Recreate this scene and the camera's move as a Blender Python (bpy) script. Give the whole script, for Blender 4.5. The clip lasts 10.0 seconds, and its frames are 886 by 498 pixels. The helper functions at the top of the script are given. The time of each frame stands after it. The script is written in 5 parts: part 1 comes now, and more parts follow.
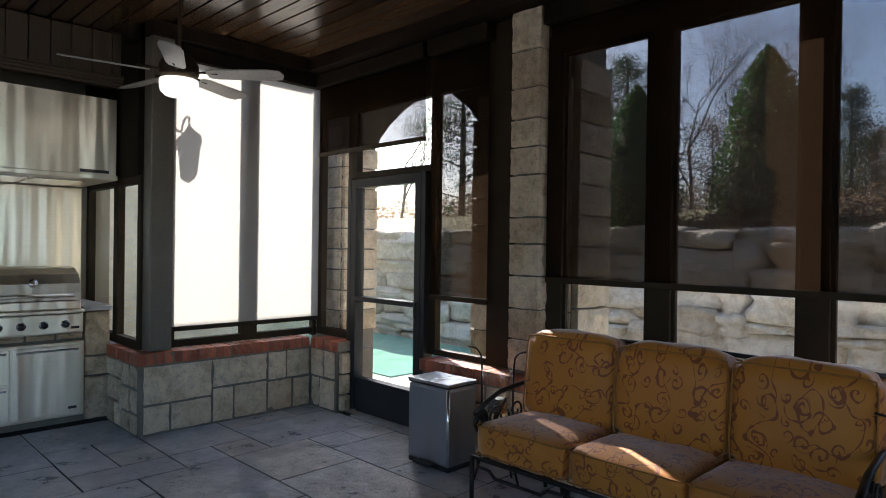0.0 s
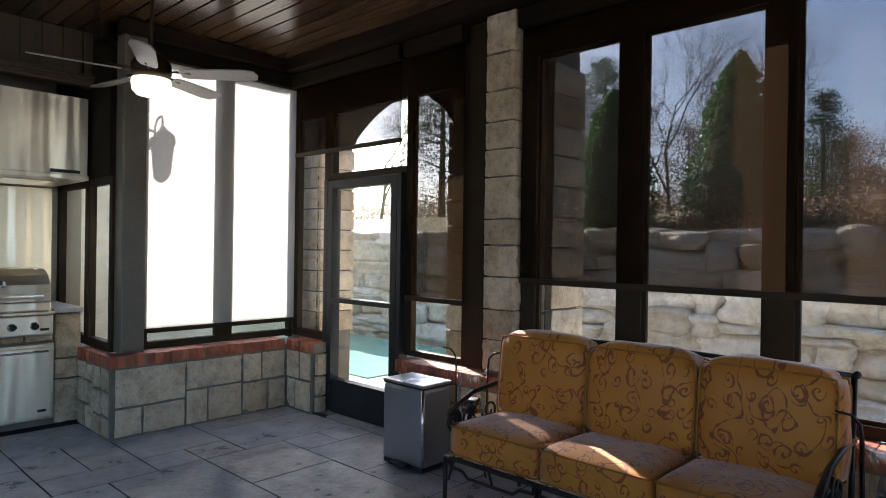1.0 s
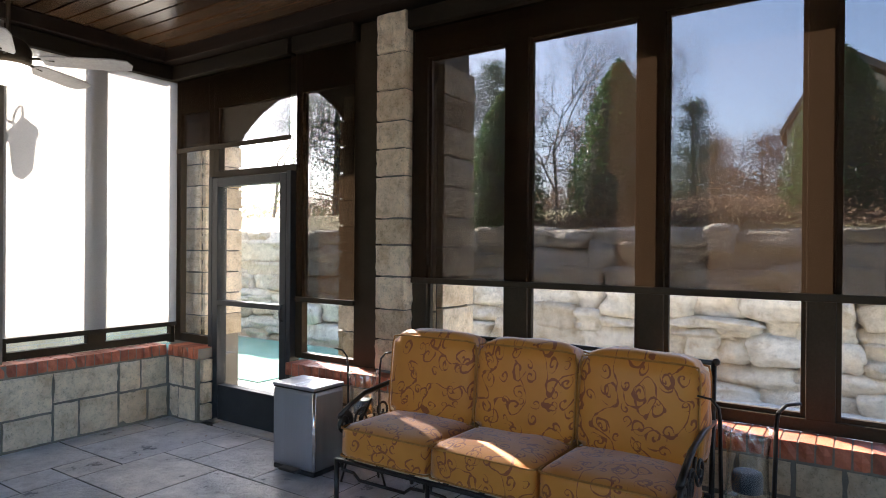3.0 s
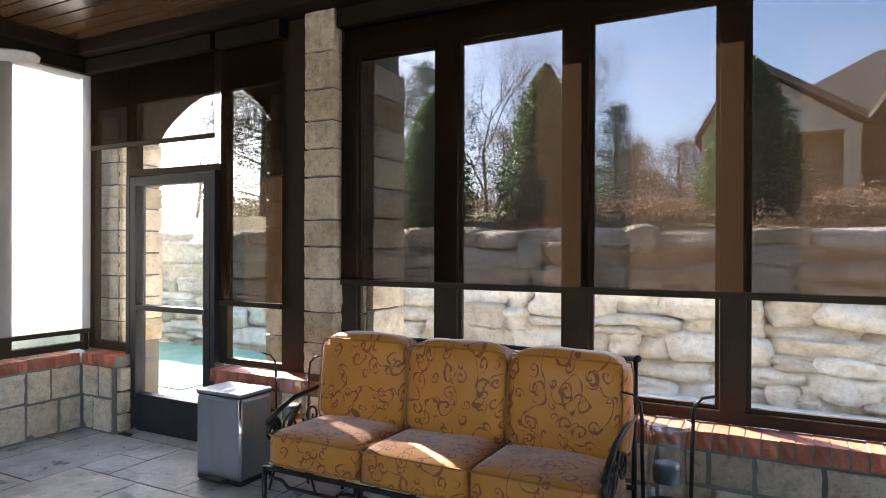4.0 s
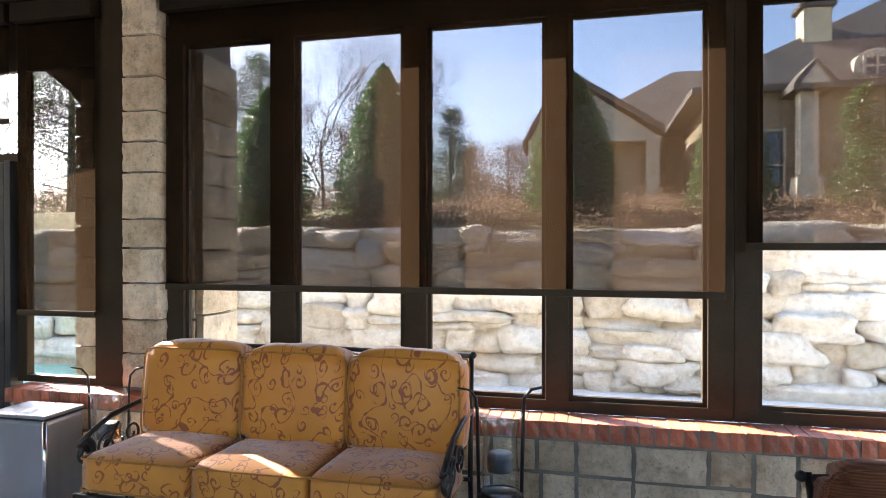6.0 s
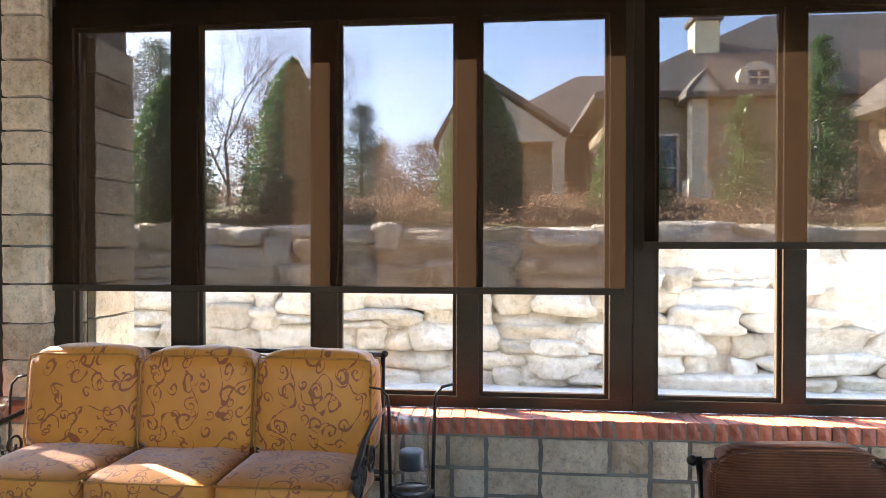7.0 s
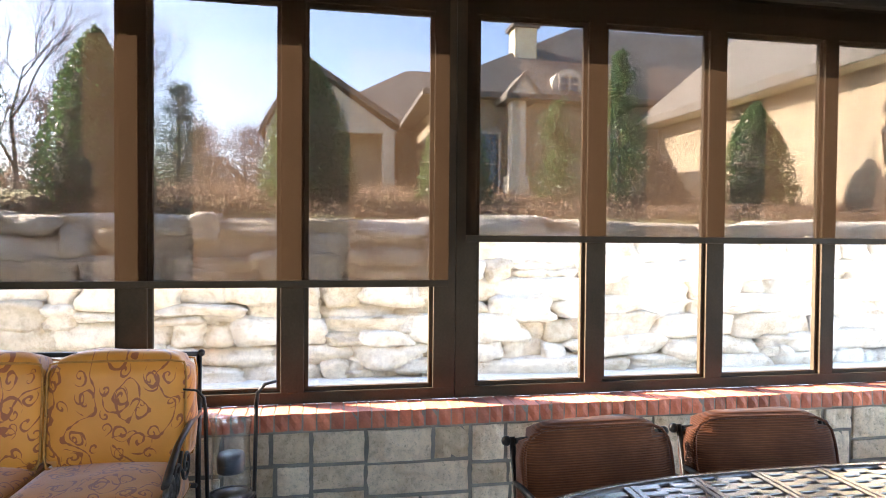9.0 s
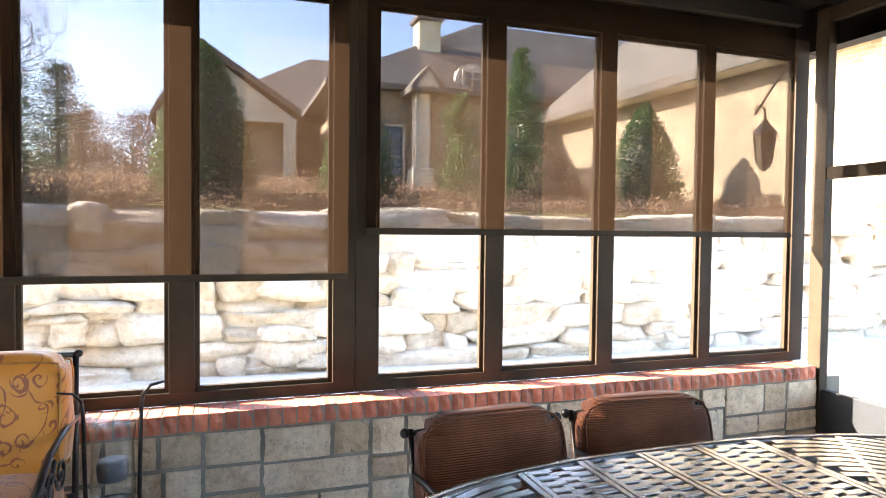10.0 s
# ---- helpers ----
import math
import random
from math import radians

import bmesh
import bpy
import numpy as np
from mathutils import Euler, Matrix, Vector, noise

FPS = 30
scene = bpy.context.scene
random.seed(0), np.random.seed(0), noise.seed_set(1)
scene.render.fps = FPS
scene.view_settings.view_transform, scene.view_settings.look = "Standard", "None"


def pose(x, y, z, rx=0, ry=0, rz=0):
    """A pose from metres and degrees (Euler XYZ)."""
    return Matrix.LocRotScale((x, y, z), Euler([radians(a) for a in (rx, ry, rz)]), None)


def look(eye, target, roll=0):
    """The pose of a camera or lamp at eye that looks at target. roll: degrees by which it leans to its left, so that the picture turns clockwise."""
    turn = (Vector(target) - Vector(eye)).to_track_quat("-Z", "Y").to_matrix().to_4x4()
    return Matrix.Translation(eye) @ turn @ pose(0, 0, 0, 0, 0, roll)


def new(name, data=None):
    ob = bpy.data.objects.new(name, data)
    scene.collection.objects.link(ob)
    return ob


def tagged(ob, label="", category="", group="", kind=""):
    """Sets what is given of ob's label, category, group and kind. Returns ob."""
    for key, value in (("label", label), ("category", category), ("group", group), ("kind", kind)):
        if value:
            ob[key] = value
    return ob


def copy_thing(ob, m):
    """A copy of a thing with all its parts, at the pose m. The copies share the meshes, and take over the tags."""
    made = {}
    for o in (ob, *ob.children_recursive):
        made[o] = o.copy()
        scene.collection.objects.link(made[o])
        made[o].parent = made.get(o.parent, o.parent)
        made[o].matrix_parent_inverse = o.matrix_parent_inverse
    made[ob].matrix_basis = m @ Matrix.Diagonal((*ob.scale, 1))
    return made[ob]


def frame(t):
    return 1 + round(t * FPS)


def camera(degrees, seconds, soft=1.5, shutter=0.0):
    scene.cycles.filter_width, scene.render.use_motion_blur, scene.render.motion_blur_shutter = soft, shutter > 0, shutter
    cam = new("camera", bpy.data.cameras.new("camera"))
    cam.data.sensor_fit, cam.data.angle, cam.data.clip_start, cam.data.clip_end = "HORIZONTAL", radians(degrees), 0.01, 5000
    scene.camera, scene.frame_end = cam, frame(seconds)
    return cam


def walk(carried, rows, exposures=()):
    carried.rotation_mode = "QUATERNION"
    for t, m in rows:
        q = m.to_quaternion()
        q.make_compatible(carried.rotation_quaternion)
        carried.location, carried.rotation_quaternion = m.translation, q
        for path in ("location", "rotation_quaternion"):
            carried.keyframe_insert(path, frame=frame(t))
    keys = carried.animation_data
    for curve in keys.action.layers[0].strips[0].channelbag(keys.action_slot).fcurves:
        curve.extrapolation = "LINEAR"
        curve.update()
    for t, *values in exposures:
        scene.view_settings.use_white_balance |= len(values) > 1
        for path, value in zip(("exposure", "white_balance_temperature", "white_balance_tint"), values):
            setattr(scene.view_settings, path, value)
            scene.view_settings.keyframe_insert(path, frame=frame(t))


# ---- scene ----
cam = camera(69.9, 10.0, 1.0)
PATH = [
    (0, (0.268, 0.486, 1.449), (1.687, 1.895, 1.441), 0.80),
    (0.5, (0.276, 0.465, 1.449), (1.710, 1.860, 1.445), 0.86),
    (1, (0.283, 0.449, 1.451), (1.745, 1.814, 1.447), 0.84),
    (1.5, (0.289, 0.436, 1.453), (1.790, 1.758, 1.447), 0.78),
    (2, (0.294, 0.428, 1.455), (1.844, 1.692, 1.447), 0.68),
    (2.5, (0.298, 0.422, 1.458), (1.904, 1.614, 1.450), 0.56),
    (4, (0.304, 0.419, 1.469), (2.079, 1.342, 1.465), 0.21),
    (4.5, (0.306, 0.421, 1.473), (2.130, 1.239, 1.466), 0.12),
    (5, (0.306, 0.424, 1.477), (2.178, 1.129, 1.466), 0.05),
    (5.5, (0.307, 0.427, 1.481), (2.221, 1.007, 1.473), 0.02),
    (7, (0.309, 0.432, 1.491), (2.302, 0.603, 1.474), 0.09),
    (7.5, (0.310, 0.431, 1.494), (2.310, 0.467, 1.474), 0.17),
    (8, (0.312, 0.428, 1.496), (2.310, 0.337, 1.469), 0.26),
    (8.5, (0.314, 0.422, 1.497), (2.302, 0.200, 1.463), 0.37),
    (9, (0.317, 0.412, 1.498), (2.284, 0.053, 1.456), 0.48),
    (9.5, (0.321, 0.399, 1.498), (2.256, -0.103, 1.445), 0.57),
    (10, (0.326, 0.382, 1.497), (2.217, -0.265, 1.435), 0.64),
]
EXPOSURES = [(0.0, 1.98, 6300, 11), (1.0, 2.27, 6350, 12), (2.5, 2.8, 6450, 13), (4.5, 3.38, 6600, 13), (7.5, 3.88, 6800, 14), (10.0, 4.15, 6950, 15)]
walk(cam, [(t, look(eye, target, roll)) for t, eye, target, roll in PATH], EXPOSURES)

# ---- light ----
SUN_WAY = Vector((0.45, 0.89, 0.60)).normalized()          # towards the sun
world = bpy.data.worlds.new("sky")
scene.world = world
world.use_nodes = True
wn = world.node_tree
sky = wn.nodes.new("ShaderNodeTexSky")
sky.sky_type = "NISHITA"
sky.sun_disc = False
sky.air_density, sky.dust_density, sky.ozone_density = 0.8, 1.8, 2.4
sky.sun_elevation = math.asin(SUN_WAY.z)
sky.sun_rotation = math.atan2(SUN_WAY.x, SUN_WAY.y)
wn.links.new(sky.outputs[0], wn.nodes["Background"].inputs[0])
wn.nodes["Background"].inputs[1].default_value = 0.15
sun_data = bpy.data.lights.new("sun", "SUN")
sun_data.energy, sun_data.angle, sun_data.color = 5.0, radians(0.5), (1.0, 0.94, 0.84)
sun = new("sun", sun_data)
sun.matrix_world = look(SUN_WAY * 50, (0, 0, 0))


# ---- materials ----
def socket(b, name):
    return b.inputs[name]


def base_material(name, rough=0.6, metal=0.0, spec=0.5):
    m = bpy.data.materials.new(name)
    m.use_nodes = True
    b = m.node_tree.nodes["Principled BSDF"]
    b.inputs["Roughness"].default_value = rough
    b.inputs["Metallic"].default_value = metal
    b.inputs["Specular IOR Level"].default_value = spec
    return m, m.node_tree, b


def ramp(nt, fac, stops):
    r = nt.nodes.new("ShaderNodeValToRGB")
    e = r.color_ramp.elements
    e[0].position, e[0].color = stops[0][0], (*stops[0][1], 1)
    e[1].position, e[1].color = stops[-1][0], (*stops[-1][1], 1)
    for p, c in stops[1:-1]:
        x = e.new(p)
        x.color = (*c, 1)
    nt.links.new(fac, r.inputs[0])
    return r.outputs[0]


def coords(nt, scale=(1, 1, 1), kind="Object"):
    tc, mp = nt.nodes.new("ShaderNodeTexCoord"), nt.nodes.new("ShaderNodeMapping")
    mp.inputs["Scale"].default_value = scale
    nt.links.new(tc.outputs[kind], mp.inputs[0])
    return mp.outputs[0]


def world_coords(nt, scale=(1, 1, 1)):
    g, mp = nt.nodes.new("ShaderNodeNewGeometry"), nt.nodes.new("ShaderNodeMapping")
    mp.inputs["Scale"].default_value = scale
    nt.links.new(g.outputs["Position"], mp.inputs[0])
    return mp.outputs[0]


def noise_tex(nt, vec, scale, detail=4, rough=0.6):
    n = nt.nodes.new("ShaderNodeTexNoise")
    n.inputs["Scale"].default_value, n.inputs["Detail"].default_value, n.inputs["Roughness"].default_value = scale, detail, rough
    nt.links.new(vec, n.inputs["Vector"])
    return n.outputs["Fac"]


def mixed(nt, a, b, fac, kind="MIX"):
    m = nt.nodes.new("ShaderNodeMix")
    m.data_type, m.blend_type = "RGBA", kind
    for sock, v in ((m.inputs[0], fac), (m.inputs[6], a), (m.inputs[7], b)):
        if hasattr(v, "is_linked"):
            nt.links.new(v, sock)
        elif isinstance(v, (int, float)):
            sock.default_value = v
        else:
            sock.default_value = (*v, 1)
    return m.outputs[2]


def bumped(nt, b, height, strength=0.4, dist=0.01):
    n = nt.nodes.new("ShaderNodeBump")
    n.inputs["Strength"].default_value, n.inputs["Distance"].default_value = strength, dist
    nt.links.new(height, n.inputs["Height"])
    nt.links.new(n.outputs[0], b.inputs["Normal"])


def grainy(name, dark, light, scale=6, rough=0.7, fine=60, bump=0.3, dist=0.006, metal=0.0, stretch=(1, 1, 1), vary=0.0, spec=0.5):
    """Two scales of noise in the colour, and relief from the finer one."""
    m, nt, b = base_material(name, rough, metal, spec)
    v = world_coords(nt, stretch)
    big, small = noise_tex(nt, v, scale, 3), noise_tex(nt, v, fine, 5, 0.7)
    col = ramp(nt, big, [(0.3, dark), (0.7, light)])
    col = mixed(nt, col, ramp(nt, small, [(0.25, (0.55, 0.55, 0.55)), (0.75, (1.25, 1.25, 1.25))]), 0.6, "MULTIPLY")
    if vary:
        oi = nt.nodes.new("ShaderNodeObjectInfo")
        col = mixed(nt, col, ramp(nt, oi.outputs["Random"], [(0, (1 - vary,) * 3), (1, (1 + vary * 0.6,) * 3)]), 1.0, "MULTIPLY")
    nt.links.new(col, b.inputs["Base Color"])
    bumped(nt, b, small, bump, dist)
    return m


def stone_material(name, dark, mid, light, hollow_shade=0.5):
    m, nt, b = base_material(name, 0.85, 0, 0.25)
    v = world_coords(nt)
    oi = nt.nodes.new("ShaderNodeObjectInfo")
    tone = ramp(nt, oi.outputs["Random"], [(0, dark), (0.35, mid), (0.7, light), (1, mid)])
    patch = ramp(nt, noise_tex(nt, v, 7, 4, 0.65), [(0.28, (0.70, 0.60, 0.48)), (0.5, (1, 0.98, 0.95)), (0.75, (1.2, 1.18, 1.16))])
    pits = noise_tex(nt, v, 62, 7, 0.8)
    hewn = noise_tex(nt, v, 17, 5, 0.7)
    col = mixed(nt, tone, patch, 0.85, "MULTIPLY")
    # hewn hollows and pits darkened: shade of the relief put into the colour
    col = mixed(nt, col, ramp(nt, hewn, [(0.34, (0.50, 0.47, 0.42)), (0.47, (1, 1, 1)), (0.7, (1.22, 1.2, 1.18))]), hollow_shade, "MULTIPLY")
    col = mixed(nt, col, ramp(nt, pits, [(0.32, (0.34, 0.31, 0.27)), (0.45, (0.98, 0.98, 0.98)), (0.8, (1.15, 1.15, 1.15))]), 0.85, "MULTIPLY")
    nt.links.new(col, b.inputs["Base Color"])
    bumped(nt, b, mixed(nt, pits, hewn, 0.6), 1.0, 0.06)
    return m


def brick_material(name, dark, light, joint):
    """Far brickwork: courses of 7.5 cm on any upright wall."""
    m, nt, b = base_material(name, 0.9, 0, 0.2)
    g, sp, add, cb = (nt.nodes.new(k) for k in ("ShaderNodeNewGeometry", "ShaderNodeSeparateXYZ", "ShaderNodeMath", "ShaderNodeCombineXYZ"))
    nt.links.new(g.outputs["Position"], sp.inputs[0])
    nt.links.new(sp.outputs[0], add.inputs[0])
    nt.links.new(sp.outputs[1], add.inputs[1])
    nt.links.new(add.outputs[0], cb.inputs[0])
    nt.links.new(sp.outputs[2], cb.inputs[1])
    br = nt.nodes.new("ShaderNodeTexBrick")
    br.inputs["Scale"].default_value = 1.0
    br.inputs["Brick Width"].default_value, br.inputs["Row Height"].default_value, br.inputs["Mortar Size"].default_value = 0.22, 0.075, 0.006
    for k, c in (("Color1", dark), ("Color2", light), ("Mortar", joint)):
        br.inputs[k].default_value = (*c, 1)
    nt.links.new(cb.outputs[0], br.inputs["Vector"])
    tone = ramp(nt, noise_tex(nt, world_coords(nt), 1.3, 4), [(0.3, (0.85, 0.83, 0.8)), (0.7, (1.1, 1.1, 1.1))])
    nt.links.new(mixed(nt, br.outputs["Color"], tone, 1.0, "MULTIPLY"), b.inputs["Base Color"])
    bumped(nt, b, br.outputs["Fac"], -0.4, 0.008)
    return m


M_YBRICK = brick_material("buff_brick", (0.28, 0.21, 0.135), (0.38, 0.30, 0.20), (0.36, 0.33, 0.28))
M_CREAM = brick_material("cream_brick", (0.74, 0.62, 0.38), (0.84, 0.73, 0.49), (0.72, 0.66, 0.54))
M_STONE = stone_material("limestone", (0.54, 0.43, 0.29), (0.70, 0.575, 0.415), (0.82, 0.70, 0.53))
M_BOULDER = stone_material("boulder_stone", (0.56, 0.48, 0.37), (0.70, 0.62, 0.50), (0.80, 0.74, 0.64), 0.4)
M_MORTAR = grainy("mortar", (0.15, 0.135, 0.11), (0.23, 0.205, 0.165), 5, 0.95, 120, 0.5)
M_BRICK = grainy("red_brick", (0.34, 0.075, 0.032), (0.50, 0.15, 0.072), 9, 0.6, 90, 0.6, 0.004, vary=0.4)
M_FRAME = grainy("bronze_frame", (0.026, 0.018, 0.010), (0.044, 0.031, 0.018), 3, 0.6, 80, 0.12, 0.001, spec=0.12)
M_DOOR = grainy("dark_door_paint", (0.020, 0.022, 0.024), (0.032, 0.034, 0.036), 3, 0.45, 80, 0.05, 0.001, spec=0.2)
M_BEAM = grainy("stained_beam", (0.010, 0.006, 0.004), (0.020, 0.012, 0.007), 2, 0.6, 40, 0.2, 0.002, stretch=(6, 0.6, 6), spec=0.15)
M_IRON = grainy("wrought_iron", (0.018, 0.016, 0.014), (0.035, 0.030, 0.026), 12, 0.35, 90, 0.3, 0.002, metal=0.6)
M_DARKWALL = grainy("dark_panel", (0.009, 0.006, 0.003), (0.016, 0.011, 0.006), 3, 0.7, 40, 0.2, 0.002, spec=0.12)
M_HOUSE = grainy("plain_render", (0.30, 0.26, 0.20), (0.40, 0.36, 0.29), 2, 0.9, 60, 0.3)
M_GRASS = grainy("dormant_grass", (0.20, 0.16, 0.07), (0.30, 0.25, 0.11), 0.6, 0.95, 25, 0.8, 0.03)
M_PAVE = grainy("pool_deck", (0.50, 0.47, 0.42), (0.62, 0.59, 0.53), 0.8, 0.9, 30, 0.3)
M_BARK = grainy("bark", (0.09, 0.07, 0.055), (0.16, 0.13, 0.105), 3, 0.95, 30, 0.6, stretch=(3, 3, 0.6))
M_POOL, ntp, bp = base_material("pool_water", 0.05)
ntp.links.new(ramp(ntp, noise_tex(ntp, world_coords(ntp), 3), [(0.3, (0.20, 0.42, 0.32)), (0.7, (0.30, 0.54, 0.43))]), bp.inputs["Base Color"])
bumped(ntp, bp, noise_tex(ntp, world_coords(ntp), 9), 0.2, 0.02)


def wood_material(name, dark, light, rough, along="y", vary=0.5):
    m, nt, b = base_material(name, rough, 0, 0.5)
    st = {"y": (14, 0.8, 14), "z": (14, 14, 0.8)}[along]
    v = world_coords(nt, st)
    g = nt.nodes.new("ShaderNodeNewGeometry")
    col = ramp(nt, noise_tex(nt, v, 2.2, 6, 0.65), [(0.25, dark), (0.75, light)])
    col = mixed(nt, col, ramp(nt, g.outputs["Random Per Island"], [(0, (1 - vary,) * 3), (1, (1 + vary,) * 3)]), 1.0, "MULTIPLY")
    nt.links.new(col, b.inputs["Base Color"])
    bumped(nt, b, noise_tex(nt, v, 5, 5), 0.15, 0.003)
    return m


M_CEIL = wood_material("stained_ceiling_plank", (0.046, 0.026, 0.014), (0.095, 0.053, 0.027), 0.20)
M_BOARD = wood_material("dark_wall_board", (0.050, 0.034, 0.018), (0.080, 0.055, 0.030), 0.5, "z", 0.3)


def steel_material(name, rough, tint=(0.62, 0.61, 0.59), stretch=(2, 2, 160)):
    m, nt, b = base_material(name, rough, 1.0)
    v = world_coords(nt, stretch)
    n = noise_tex(nt, v, 3, 4)
    nt.links.new(ramp(nt, n, [(0.2, tuple(c * 0.86 for c in tint)), (0.8, tint)]), b.inputs["Base Color"])
    wob = noise_tex(nt, world_coords(nt, (1.6, 1.6, 0.12)), 2.6, 2)
    bumped(nt, b, wob, 0.6, 0.06)
    return m


M_STEEL = steel_material("brushed_steel", 0.32, (0.92, 0.85, 0.70))
M_BIN = steel_material("bin_steel", 0.38, (0.42, 0.44, 0.48), (160, 160, 2))
M_CHROME, _, bc = base_material("chrome", 0.1, 1.0)
bc.inputs["Base Color"].default_value = (0.75, 0.74, 0.72, 1)
M_BLACK, _, bk = base_material("black_plastic", 0.35)
bk.inputs["Base Color"].default_value = (0.012, 0.012, 0.013, 1)


def floor_material():
    m, nt, b = base_material("slate_paver", 0.42, 0, 0.7)
    v = world_coords(nt)
    oi = nt.nodes.new("ShaderNodeObjectInfo")
    tone = ramp(nt, oi.outputs["Random"], [(0, (0.36, 0.38, 0.43)), (0.4, (0.47, 0.475, 0.50)), (0.7, (0.51, 0.49, 0.475)), (1, (0.39, 0.43, 0.50))])
    cloud = noise_tex(nt, v, 5, 5, 0.7)
    col = mixed(nt, tone, ramp(nt, cloud, [(0.28, (0.45, 0.46, 0.50)), (0.72, (1.45, 1.40, 1.32))]), 0.85, "MULTIPLY")
    nt.links.new(col, b.inputs["Base Color"])
    rel = noise_tex(nt, v, 13, 7, 0.68)
    bumped(nt, b, rel, 1.0, 0.045)
    nt.links.new(ramp(nt, cloud, [(0.3, (0.24,) * 3), (0.7, (0.46,) * 3)]), b.inputs["Roughness"])
    return m


M_FLOOR = floor_material()
M_GROUT = grainy("dark_joint", (0.018, 0.018, 0.02), (0.03, 0.03, 0.03), 6, 0.9, 60)

M_GLASS = bpy.data.materials.new("window_glass")
M_GLASS.use_nodes = True
ng = M_GLASS.node_tree
ng.nodes.clear()
og, tr, gl, mx, fr = (ng.nodes.new(k) for k in ("ShaderNodeOutputMaterial", "ShaderNodeBsdfTransparent", "ShaderNodeBsdfGlossy", "ShaderNodeMixShader", "ShaderNodeLayerWeight"))
tr.inputs[0].default_value = (0.96, 0.97, 0.96, 1)
gl.inputs["Roughness"].default_value = 0.02
fr.inputs[0].default_value = 0.3
ng.links.new(ramp(ng, fr.outputs["Facing"], [(0.3, (0.03,) * 3), (0.75, (0.06,) * 3), (1.0, (0.35,) * 3)]), mx.inputs[0])
ng.links.new(tr.outputs[0], mx.inputs[1])
ng.links.new(gl.outputs[0], mx.inputs[2])
ng.links.new(mx.outputs[0], og.inputs[0])


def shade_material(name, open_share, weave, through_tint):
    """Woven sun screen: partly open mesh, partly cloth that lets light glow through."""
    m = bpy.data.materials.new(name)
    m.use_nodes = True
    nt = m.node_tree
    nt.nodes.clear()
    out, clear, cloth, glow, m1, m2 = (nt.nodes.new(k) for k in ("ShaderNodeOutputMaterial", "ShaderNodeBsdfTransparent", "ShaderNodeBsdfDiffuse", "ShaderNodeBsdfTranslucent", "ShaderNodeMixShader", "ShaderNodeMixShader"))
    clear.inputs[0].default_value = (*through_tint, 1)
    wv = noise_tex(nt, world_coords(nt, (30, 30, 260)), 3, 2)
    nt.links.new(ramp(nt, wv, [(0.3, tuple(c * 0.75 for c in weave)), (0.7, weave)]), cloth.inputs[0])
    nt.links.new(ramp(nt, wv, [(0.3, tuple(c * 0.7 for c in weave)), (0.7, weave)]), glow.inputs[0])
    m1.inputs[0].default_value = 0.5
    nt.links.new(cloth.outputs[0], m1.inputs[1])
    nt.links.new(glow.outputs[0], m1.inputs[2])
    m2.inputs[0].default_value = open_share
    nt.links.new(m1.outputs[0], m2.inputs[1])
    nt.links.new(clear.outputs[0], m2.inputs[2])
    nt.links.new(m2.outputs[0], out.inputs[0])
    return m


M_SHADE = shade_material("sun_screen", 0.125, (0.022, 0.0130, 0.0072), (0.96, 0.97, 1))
# same screen for the north window, its sun glow put into a paler weave
M_SHADE_N = shade_material("sun_screen_painted_glow", 0.012, (0.50, 0.475, 0.44), (1, 1, 1))


# ---- mesh helpers ----
def link(name, bm, mat, parent=None, label="", smooth=False):
    me = bpy.data.meshes.new(name)
    bm.normal_update()
    bm.to_mesh(me)
    bm.free()
    for m in (mat if isinstance(mat, (list, tuple)) else (mat,)):
        me.materials.append(m)
    if smooth:
        for p in me.polygons:
            p.use_smooth = True
    ob = new(name, me)
    if parent:
        ob.parent = parent
    if label:
        ob["label"] = label
    return ob


def part(name, bm, mat, parent, label="", smooth=False):
    return link(name, bm, mat, parent, label, smooth)


def empty(name, label, category, group="", kind="", at=(0, 0, 0)):
    e = new(name)
    e.empty_display_size = 0.1
    e.location = at
    return tagged(e, label, category, group, kind)


def box(bm, x0, x1, y0, y1, z0, z1, bevel=0.0):
    x0, x1, y0, y1, z0, z1 = min(x0, x1), max(x0, x1), min(y0, y1), max(y0, y1), min(z0, z1), max(z0, z1)
    r = bmesh.ops.create_cube(bm, size=1.0, matrix=Matrix.LocRotScale(((x0 + x1) / 2, (y0 + y1) / 2, (z0 + z1) / 2), None, (x1 - x0, y1 - y0, z1 - z0)))
    if bevel:
        es = list({e for v in r["verts"] for e in v.link_edges})
        bmesh.ops.bevel(bm, geom=es, offset=bevel, segments=2, affect="EDGES", profile=0.6)
    return bm


def boxed(x0, x1, y0, y1, z0, z1, bevel=0.0):
    return box(bmesh.new(), x0, x1, y0, y1, z0, z1, bevel)


